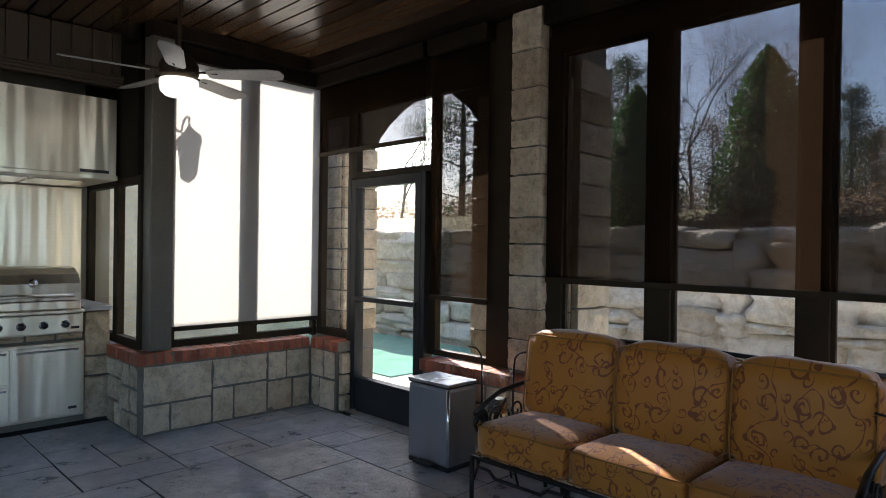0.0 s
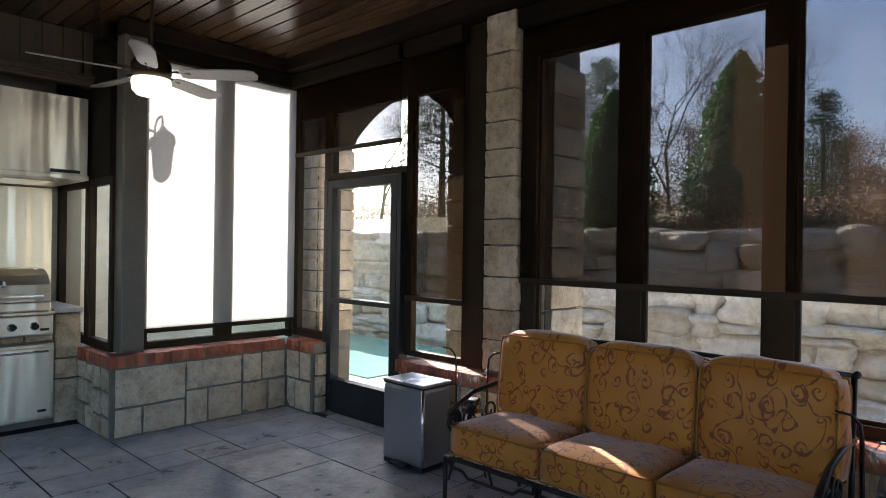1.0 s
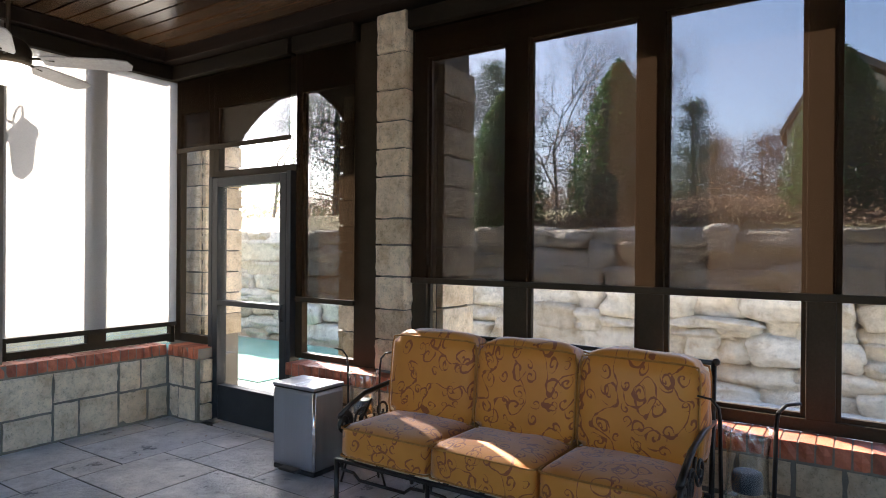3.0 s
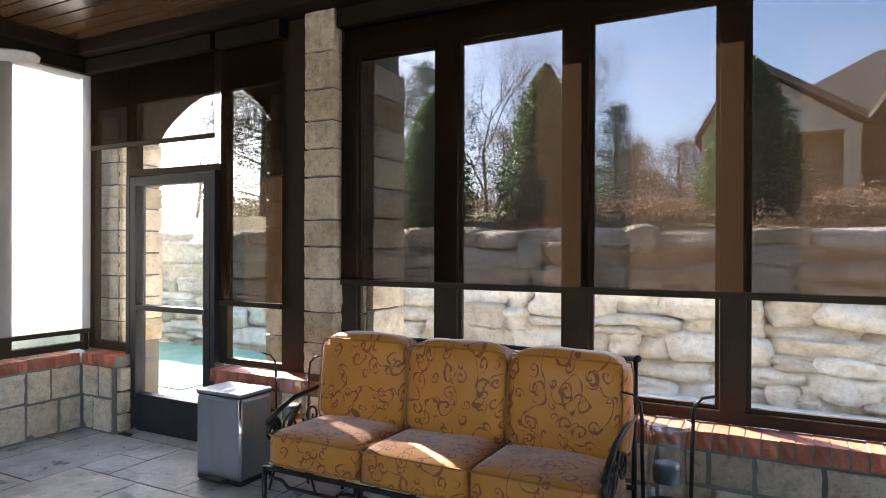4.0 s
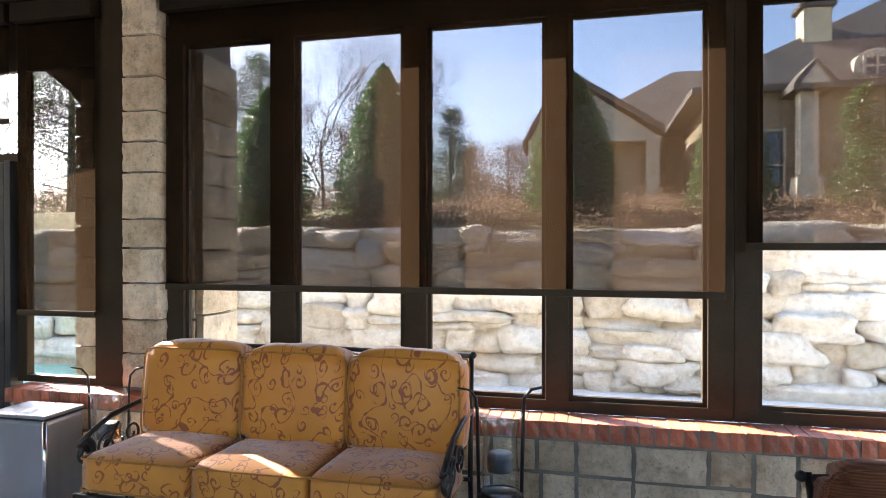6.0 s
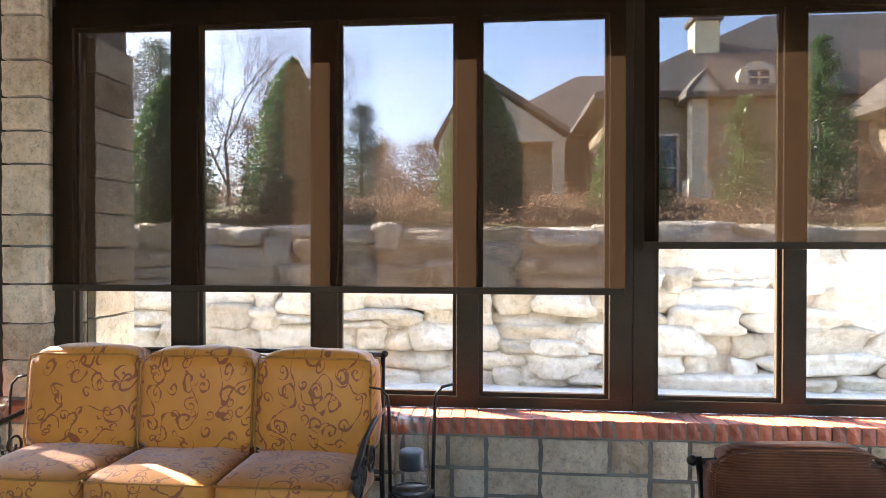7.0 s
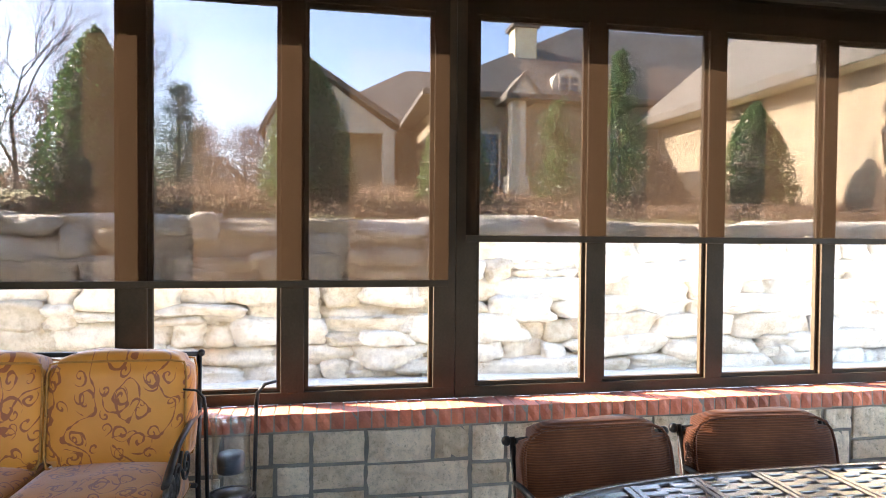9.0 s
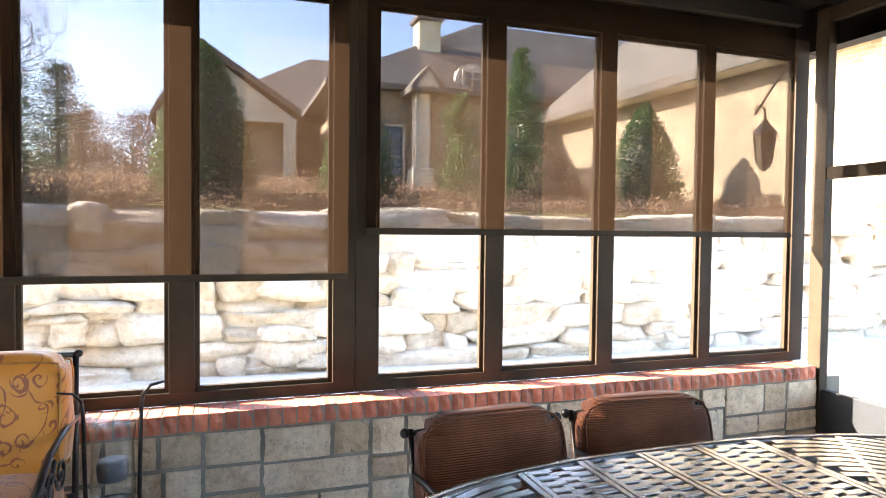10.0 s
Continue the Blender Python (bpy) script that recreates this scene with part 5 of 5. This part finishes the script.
def cone_shrub(x, y, z, height, radius, seed, mat, n=4200, size=0.05, label="dense clipped conical holly shrub"):
    rng = random.Random(seed)
    t = empty("conical_shrub", label, "shrub", "conical evergreens", at=(x, y, z))

    def prof(f):
        return radius * max(1 - max(f, 0.0) ** 1.9, 0.0) ** 0.75 * (0.84 + 0.16 * min(1.0, f / 0.16))
    core = bmesh.new()
    lathe(core, [(max(prof(k / 10) * 0.70, 0.01), 0.05 + height * 0.93 * k / 10) for k in range(11)], (0, 0), 14)
    for v in core.verts:
        v.co += Vector(noise.noise_vector(v.co * 2.2 + Vector((seed, 0, 0)))) * 0.09 * radius
    part("inner_branches", core, M_BARK, t, "dark inner twigs")

    def point():
        f, a = rng.random() ** 1.15, rng.uniform(0, 2 * math.pi)
        lump = 1 + 0.16 * noise.noise(Vector((math.cos(a) * 2.2, math.sin(a) * 2.2, f * 5 + seed)))
        r = prof(f) * lump * rng.uniform(0.72, 1.05)
        return Vector((r * math.cos(a), r * math.sin(a), height * f + rng.uniform(-0.05, 0.05)))
    lb = bmesh.new()
    leaves(lb, rng, n, point, size)
    part("crown", lb, mat, t)
    part("trunk", tube(bmesh.new(), [(0, 0, -0.15), (0, 0, height * 0.3)], 0.06, 6), M_BARK, t)
    return t


def pine(x, y, z, height, radius, seed, mat=None, n=3000, label="rough dark pine tree in the distance"):
    rng = random.Random(seed)
    t = empty("pine_tree", label, "tree", "far trees", at=(x, y, z))
    trunk = bmesh.new()
    tube(trunk, [(0, 0, -0.2), (0.05, 0, height * 0.5), (0, 0.03, height * 0.97)], [height * 0.02, height * 0.012, 0.02], 7, False)
    clumps = []
    for k in range(46):
        f = 0.05 + 0.93 * k / 45
        a = rng.uniform(0, 6.28)
        r = radius * (1.05 - f) ** 0.8 * rng.uniform(0.35, 1.0)
        c = Vector((r * math.cos(a), r * math.sin(a), height * f))
        tube(trunk, [(0, 0, height * f - r * 0.25), c], [height * 0.005, 0.012], 4, False)
        clumps.append((c, radius * (0.36 - 0.22 * f) * rng.uniform(0.7, 1.3)))
    part("trunk", trunk, M_BARK, t)
    lb = bmesh.new()

    def point():
        c, r = rng.choice(clumps)
        return c + Vector((rng.gauss(0, r), rng.gauss(0, r), rng.gauss(0, r * 0.55)))
    leaves(lb, rng, n * 4, point, 0.024 * height ** 0.5)
    part("crown", lb, mat or M_PINE, t)
    return t


cone_shrub(9.0, 5.12, 1.72, 2.12, 0.66, 1, M_HOLLY, 6500, 0.045)
cone_shrub(13.0, 8.45, 2.0, 2.4, 0.80, 2, M_HOLLY, 3600)
cone_shrub(9.2, 3.36, 1.74, 2.38, 0.72, 3, M_HOLLY, 6500, 0.045)
cone_shrub(9.6, 0.67, 1.80, 2.18, 0.70, 5, M_HOLLY, 6500, 0.045)
cone_shrub(10.5, -1.63, 1.90, 2.10, 0.62, 6, M_HOLLY, 4600)
cone_shrub(10.5, -7.1, 1.85, 2.05, 0.70, 8, M_HOLLY, 4600)
pine(11.0, -3.58, 1.95, 1.95, 0.50, 9, M_HOLLY, 1200, "small green conifer beside the neighbouring house")
pine(11.0, -4.75, 1.95, 2.9, 0.50, 7, M_HOLLY, 1400, "slim dark conifer against the neighbouring house")
red = cone_shrub(11.6, -5.6, 1.95, 1.25, 0.80, 12, M_DRY, 2400, 0.05, "reddish winter shrub with brown leaves")
pine(26, 6.0, 2.5, 4.7, 1.35, 21, None, 2600)
pine(30, 8.5, 1.8, 6.0, 2.4, 22, None, 2600)
pine(24, 13.5, 1.8, 7.5, 2.6, 23, None, 3200)
pine(20, 19, 1.8, 9.0, 2.8, 24, None, 3200)
pine(12.5, 26, 1.7, 8.0, 3.4, 25, M_DRY, 4500, "brown-leaved winter tree beyond the pool")
pine(10.5, 20, 1.7, 7.0, 2.6, 26, M_DRY, 3500, "brown-leaved winter tree beyond the lawn")
for i, (x, y, h) in enumerate(((25, 2.0, 4.6), (27, -0.2, 4.4), (24.5, 3.4, 3.6), (26, 1.0, 4.9), (28, 5.6, 3.8), (32, 6.4, 4.8), (24, 10, 4.4), (28, 15, 5.5))):
    pine(x, y, 1.8, h, 2.4, 40 + i, M_DRY, 2200, "brown winter thicket behind the lawn")
for i, (x, y, h, lf) in enumerate(((24, 14.6, 13.5, 1800), (27, 12.0, 15, 2600), (25, 9.6, 13.5, 3600), (30, 18.0, 16, 2000), (22, 18.5, 14, 1600), (33, 10.5, 16, 3200), (21, 24, 14, 1600))):
    bare_tree(x, y, 2.1, h, 60 + i, lf)
woods = bmesh.new()
rw = random.Random(91)


def wood_point():
    y = rw.uniform(-6, 62)
    crest = 3.0 + 2.8 * abs(noise.noise(Vector((y * 0.21, 3.3, 0)))) + 1.2 * noise.noise(Vector((y * 0.9, 8.1, 0)))
    return Vector((rw.uniform(38, 46), y, 2.2 + max(crest, 0.8) * rw.random() ** 0.8))


leaves(woods, rw, 42000, wood_point, 0.14)
tagged(link("far_woods", woods, M_DRY), "distant grey-brown winter woods beyond the lawn", "woods", kind="stuff")

# ---- the neighbouring houses ----
M_ROOF = grainy("asphalt_shingle", (0.115, 0.10, 0.085), (0.17, 0.15, 0.13), 1.2, 0.95, 14, 0.6, 0.02)
M_FASCIA = grainy("cream_fascia", (0.55, 0.50, 0.40), (0.66, 0.61, 0.50), 1.5, 0.8, 20)
M_WINGLASS, _, bw = base_material("dark_window_glass", 0.08)
bw.inputs["Base Color"].default_value = (0.05, 0.06, 0.07, 1)


def prism_roof(bm, x0, x1, y0, y1, z0, z1, hip=0.0, axis="y", eave=0.35):
    """Ridged roof; hip pulls the ridge's ends in."""
    x0, x1, y0, y1 = x0 - eave, x1 + eave, y0 - eave, y1 + eave
    if axis == "y":
        xm = (x0 + x1) / 2
        ridge = [(xm, y0 + hip, z1), (xm, y1 - hip, z1)]
    else:
        ym = (y0 + y1) / 2
        ridge = [(x0 + hip, ym, z1), (x1 - hip, ym, z1)]
    v = [bm.verts.new(p) for p in ((x0, y0, z0), (x1, y0, z0), (x1, y1, z0), (x0, y1, z0), *ridge)]
    low = [bm.verts.new((p.co.x, p.co.y, p.co.z - 0.16)) for p in v[:4]]
    faces = ((0, 1, 4), (1, 2, 5, 4), (2, 3, 5), (3, 0, 4, 5)) if axis == "y" else ((0, 1, 5, 4), (1, 2, 5), (2, 3, 4, 5), (3, 0, 4))
    for f in faces:
        bm.faces.new([v[k] for k in f])
    for k in range(4):
        bm.faces.new((v[k], v[(k + 1) % 4], low[(k + 1) % 4], low[k]))
    bm.faces.new(low)
    bmesh.ops.recalc_face_normals(bm, faces=bm.faces[:])
    return bm


def house_window(house, x, y, z, w, h, face="x"):
    g = part("window", boxed(x - 0.03, x + 0.03, y - w / 2, y + w / 2, z, z + h) if face == "x" else boxed(x - w / 2, x + w / 2, y - 0.03, y + 0.03, z, z + h), M_WINGLASS, house, "dark window panes")
    fr_ = bmesh.new()
    for a, b, c, d in ((-w / 2 - 0.06, -w / 2, -0.06, h + 0.06), (w / 2, w / 2 + 0.06, -0.06, h + 0.06), (-w / 2, w / 2, -0.06, 0), (-w / 2, w / 2, h, h + 0.06), (-0.025, 0.025, 0, h), (-w / 2, w / 2, h * 0.5, h * 0.5 + 0.04)):
        if face == "x":
            box(fr_, x - 0.06, x + 0.0, y + a, y + b, z + c, z + d)
        else:
            box(fr_, x + a, x + b, y - 0.0, y + 0.06, z + c, z + d)
    part("frame", fr_, M_FASCIA, g)


def gable_front(x, y0, y1, z0, z1, depth, ridge=None):
    """Solid triangular gable whose face looks towards -x."""
    bm = bmesh.new()
    q = ((x, y0, z0), (x, y1, z0), (x, (y0 + y1) / 2 if ridge is None else ridge, z1))
    a = [bm.verts.new(p) for p in q]
    b = [bm.verts.new((p[0] + depth, p[1], p[2])) for p in q]
    bm.faces.new(a)
    bm.faces.new(list(reversed(b)))
    for k in range(3):
        bm.faces.new((a[k], a[(k + 1) % 3], b[(k + 1) % 3], b[k]))
    bmesh.ops.recalc_face_normals(bm, faces=bm.faces[:])
    return bm


h1 = empty("house", "brick house with shingled hip roofs and a pale gable porch", "house", "neighbouring houses")
part("wall", boxed(22.6, 30, -8.0, 1.2, 1.5, 5.3), M_YBRICK, h1)
part("roof", prism_roof(bmesh.new(), 22.6, 30, -8.0, 1.2, 5.3, 8.25, 4.3), M_ROOF, h1)
def leaning_roof(x0, x1, left, top, right, thick):
    """Two slopes over a gable whose ridge stands off its middle."""
    bm = bmesh.new()
    rings = []
    for x in (x0, x1):
        up = [bm.verts.new((x, y, z)) for y, z in (left, top, right)]
        low = [bm.verts.new((x, y, z - thick)) for y, z in (left, top, right)]
        rings.append(up + low[::-1])
    for k in range(6):
        bm.faces.new((rings[0][k], rings[0][(k + 1) % 6], rings[1][(k + 1) % 6], rings[1][k]))
    for r in rings:
        bm.faces.new((r[0], r[1], r[4], r[5]))
        bm.faces.new((r[1], r[2], r[3], r[4]))
    bmesh.ops.recalc_face_normals(bm, faces=bm.faces[:])
    return bm


part("wall", boxed(21.3, 27.2, -1.55, 2.2, 1.5, 4.85), M_YBRICK, h1)
part("gable", gable_front(20.55, -1.66, 2.25, 4.84, 6.83, 0.3, 1.18), M_FASCIA, h1, "pale gable over the porch")
part("gable_roof", leaning_roof(20.25, 27.0, (2.45, 4.75), (1.18, 7.05), (-1.8, 5.12), 0.2), M_ROOF, h1)
part("porch_beam", boxed(20.42, 20.8, -1.72, 2.3, 4.70, 4.84, 0.02), M_FASCIA, h1, "pale porch beam")
for yy in (-1.48, 2.1):
    col = part("column", boxed(20.4, 20.84, yy - 0.19, yy + 0.19, 1.6, 4.70, 0.02), M_FASCIA, h1, "pale stone porch column")
    part("base", boxed(20.34, 20.9, yy - 0.28, yy + 0.28, 1.6, 2.9, 0.02), M_FASCIA, col)
for yy in (0.3, -3.6, -6.2):
    house_window(h1, 22.57, yy, 2.9, 1.1, 1.6)

h2 = empty("house", "large brick house with steep shingled roofs, a dormer and a chimney", "house", "neighbouring houses")
part("wall", boxed(17.3, 22.3, -20, -2.6, 1.5, 5.4), M_YBRICK, h2)
part("roof", prism_roof(bmesh.new(), 17.3, 23.7, -20, -2.4, 5.4, 8.45, 5.6), M_ROOF, h2)
ch = part("chimney", boxed(18.6, 19.25, -5.72, -5.05, 5.6, 7.72), M_CREAM, h2, "pale brick chimney")
part("cap", boxed(18.5, 19.35, -5.82, -4.95, 7.72, 7.86, 0.03), M_ROOF, ch)
part("pot", lathe(bmesh.new(), [(0.22, 7.86), (0.19, 8.02), (0.0, 8.02)], (18.92, -5.38), 12), M_ROOF, ch)
bay = part("entry_bay", boxed(16.45, 16.85, -4.74, -4.34, 1.6, 5.2, 0.03), M_FASCIA, h2, "pale stone entry pier")
part("base", boxed(16.36, 16.94, -4.83, -4.25, 1.6, 3.1, 0.03), M_FASCIA, bay)
part("hood", prism_roof(bmesh.new(), 16.2, 17.4, -4.95, -4.2, 5.22, 5.75, 0.0, "x", 0.08), M_ROOF, bay, "small pointed shingle hood")
part("hood_front", gable_front(16.1, -4.9, -4.25, 5.18, 5.62, 0.05), M_FASCIA, bay)
dorm = bmesh.new()
arch_pts = [(-5.72, 5.45)] + [(-6.2 + 0.48 * math.cos(math.pi * k / 12), 5.72 + 0.46 * math.sin(math.pi * k / 12)) for k in range(13)] + [(-6.68, 5.45)]
da = [dorm.verts.new((17.2, y, z)) for y, z in arch_pts]
db = [dorm.verts.new((18.6, y, z)) for y, z in arch_pts]
dorm.faces.new(da)
for k in range(len(da)):
    dorm.faces.new((da[k], da[(k + 1) % len(da)], db[(k + 1) % len(da)], db[k]))
bmesh.ops.recalc_face_normals(dorm, faces=dorm.faces[:])
dm = part("dormer", dorm, M_FASCIA, h2, "pale round-topped dormer")
house_window(h2, 17.18, -6.2, 5.52, 0.5, 0.42)
for yy in (-3.6, -7.4, -10.0):
    house_window(h2, 17.27, yy, 2.6, 1.2, 1.7)

# wing of the large house that comes nearer, turned a little
wing = empty("house_annex", "buff brick house wing with a deep shingled roof", "house", "neighbouring houses")
wing.matrix_basis = pose(10.4, -8.22, 0, 0, 0, 3)
part("wall", boxed(-3.2, 5.8, -6.0, -0.45, 1.4, 4.5), M_YBRICK, wing)
part("roof", prism_roof(bmesh.new(), -3.2, 5.8, -6.0, -0.45, 4.66, 7.9, 2.2, "x", 0.45), M_ROOF, wing)
part("fascia", boxed(-3.62, 6.22, 0.002, 0.04, 4.46, 4.66), M_ROOF, wing, "dark eaves board")
part("soffit", boxed(-3.2, 5.8, -0.448, 0.0, 4.44, 4.49), M_FASCIA, wing)

h3 = empty("house_wing", "cream brick house wing beyond the grill alcove", "house")
part("wall", boxed(-6, 5.7, 9.4, 14, -0.1, 3.4), M_CREAM, h3)
part("roof", prism_roof(bmesh.new(), -6, 5.5, 9.6, 14, 3.4, 4.3, 1.5, "x", 0.2), M_ROOF, h3)
part("chimney_stack", boxed(5.7, 6.42, 9.4, 9.65, -0.1, 5.9, 0.02), M_CREAM, h3, "tall cream brick chimney stack")

# low garden beds along the top of the boulder wall
bed = bmesh.new()
rg = random.Random(77)


def bed_point():
    x, y = 8.3 + 8.0 * rg.random() ** 1.6, rg.uniform(-9, 4.2)
    low = 1.62 + 1.1 * (1 - math.exp(-(x - 7.7) / 6))
    tall = 0.20 * max(0.15, noise.noise(Vector((x * 0.7, y * 0.7, 5.0))) + 0.45)
    return Vector((x, y, low + abs(rg.gauss(0, tall))))


leaves(bed, rg, 30000, bed_point, 0.038)
tagged(link("garden_bed", bed, M_DRY), "low brown winter planting behind the boulder wall", "plants", kind="stuff")

# ---- small pieces of walls and floor ----
SR = random.Random(21)
stone_face(wall_east, SR, (3.545, -3.42, 0), (0, 1, 0), 3.90 + 3.42, 0.0, LEDGE - 0.091, 3, 0)
stone_face(wall_pier, SR, (3.545, 5.02, 0), (0, 1, 0), 0.37, 0.0, LEDGE - 0.091, 2, 0)
stone_face(wall_pier, SR, (3.545, 4.99, 0), (1, 0, 0), 0.11, 0.0, LEDGE - 0.091, 3, 90)
stone_face(wall_east, SR, (3.60, 3.905, 0), (1, 0, 0), 0.30, 0.0, LEDGE - 0.091, 3, -90)
stone_face(wall_n, SR, (2.05, 5.415, 0), (1, 0, 0), 1.46, 0.0, LEDGE - 0.091, 2, 90)
stone_face(wall_n, SR, (2.045, 5.42, 0), (0, 1, 0), 0.66, 0.0, LEDGE - 0.091, 3, 0)
stone_face(island, SR, (1.86, GF + 0.06, 0), (1, 0, 0), 0.20, 0.0, 0.885, 5, 90)
stone_face(island, SR, (-0.40, GF + 0.06, 0), (1, 0, 0), 1.24, 0.0, 0.885, 5, 90)
stone_face(island, SR, (0.86, GF + 0.065, 0), (1, 0, 0), 1.0, 0.665, 0.73, 1, 90)
coping(wall_east, SR, (3.50, -3.36, 0), (0, 1, 0), 7.30, LEDGE - 0.085, LEDGE, 0.20, 0)
coping(wall_pier, SR, (3.50, 4.965, 0), (0, 1, 0), 0.415, LEDGE - 0.085, LEDGE, 0.20, 0)
coping(wall_n, SR, (2.01, 5.38, 0), (1, 0, 0), 1.49, LEDGE - 0.085, LEDGE, 0.20, 90)
coping(wall_alc, SR, (2.01, 5.59, 0), (0, 1, 0), 0.50, LEDGE - 0.085, LEDGE, 0.10, 0)
for par, b in ((wall_east, (3.512, 3.70, -3.36, 3.94)), (wall_pier, (3.512, 3.64, 4.965, 5.38)), (wall_n, (2.022, 3.50, 5.392, 5.58)), (wall_alc, (2.022, 2.10, 5.59, 6.09))):
    part("coping_mortar", boxed(*b, LEDGE - 0.084, LEDGE - 0.003), M_MORTAR, par)
# pillar stones, room side and the side towards the windows
zz = LEDGE + 0.02
while zz < CEIL - 0.12:
    h = SR.uniform(0.13, 0.30)
    h = min(h, CEIL - 0.1 - zz)
    piece("stone", SR.choice(STONES), pillar, (3.635, 3.055, zz + h / 2), (0.08, 0.235, h - 0.014))
    piece("stone", SR.choice(STONES), pillar, (3.80, 2.955, zz + h / 2), (0.05, 0.30, h - 0.014), 90)
    zz += h

# pavers in a random ashlar pattern


def flat_paver(seed):
    rn = random.Random(seed)
    bm = bmesh.new()
    box(bm, -0.5, 0.5, -0.5, 0.5, -0.5, 0.5)
    top = [f for f in bm.faces if f.normal.z > 0.5]
    r = bmesh.ops.inset_region(bm, faces=top, thickness=0.02)
    for v in bm.verts:
        if v.co.z > 0.4:
            edge = max(abs(v.co.x), abs(v.co.y)) > 0.485
            v.co.z += -0.45 if edge else rn.uniform(-0.12, 0.0)
        if abs(v.co.x) > 0.485:
            v.co.x += rn.uniform(-0.006, 0.006)
        if abs(v.co.y) > 0.485:
            v.co.y += rn.uniform(-0.006, 0.006)
    return bm


PAVERS = [mesh_of("paver", flat_paver(k), M_FLOOR) for k in range(6)]
CELL = 0.305


def pave(seed, nx, ny, fx0, fy0):
    """Fill nx by ny cells with pavers of mixed sizes."""
    fr = random.Random(seed)
    taken = [[False] * ny for _ in range(nx)]
    for i in range(nx):
        for j in range(ny):
            if taken[i][j]:
                continue
            opts = [(2, 2), (1, 2), (2, 1), (2, 3), (1, 1), (3, 2)]
            fr.shuffle(opts)
            for w, h in opts + [(1, 1)]:
                if i + w <= nx and j + h <= ny and not any(taken[i + a][j + b] for a in range(w) for b in range(h)):
                    break
            for a in range(w):
                for b in range(h):
                    taken[i + a][j + b] = True
            piece("paver", fr.choice(PAVERS), floor, (fx0 + (i + w / 2) * CELL, fy0 + (j + h / 2) * CELL, -0.010), (w * CELL - 0.012, h * CELL - 0.012, 0.02))


pave(33, 13, 31, 3.555 - 13 * CELL, -3.38)
pave(34, 9, 31, 3.555 - 22 * CELL, -3.38)

# dead leaves blown into the corner
lr = random.Random(5)
for k in range(7):
    lf = bmesh.new()
    leaves(lf, lr, 1, lambda: Vector((0, 0, 0)), 0.028)
    for v in lf.verts:
        v.co.z = abs(v.co.z) * 0.25
    o = link("dead_leaf", lf, M_DRY)
    o.matrix_basis = pose(lr.uniform(2.7, 3.45), lr.uniform(4.6, 5.3), 0.002, 0, 0, lr.uniform(0, 360))
    tagged(o, "small curled dead leaf on the paver floor", "leaf", "dead leaves")
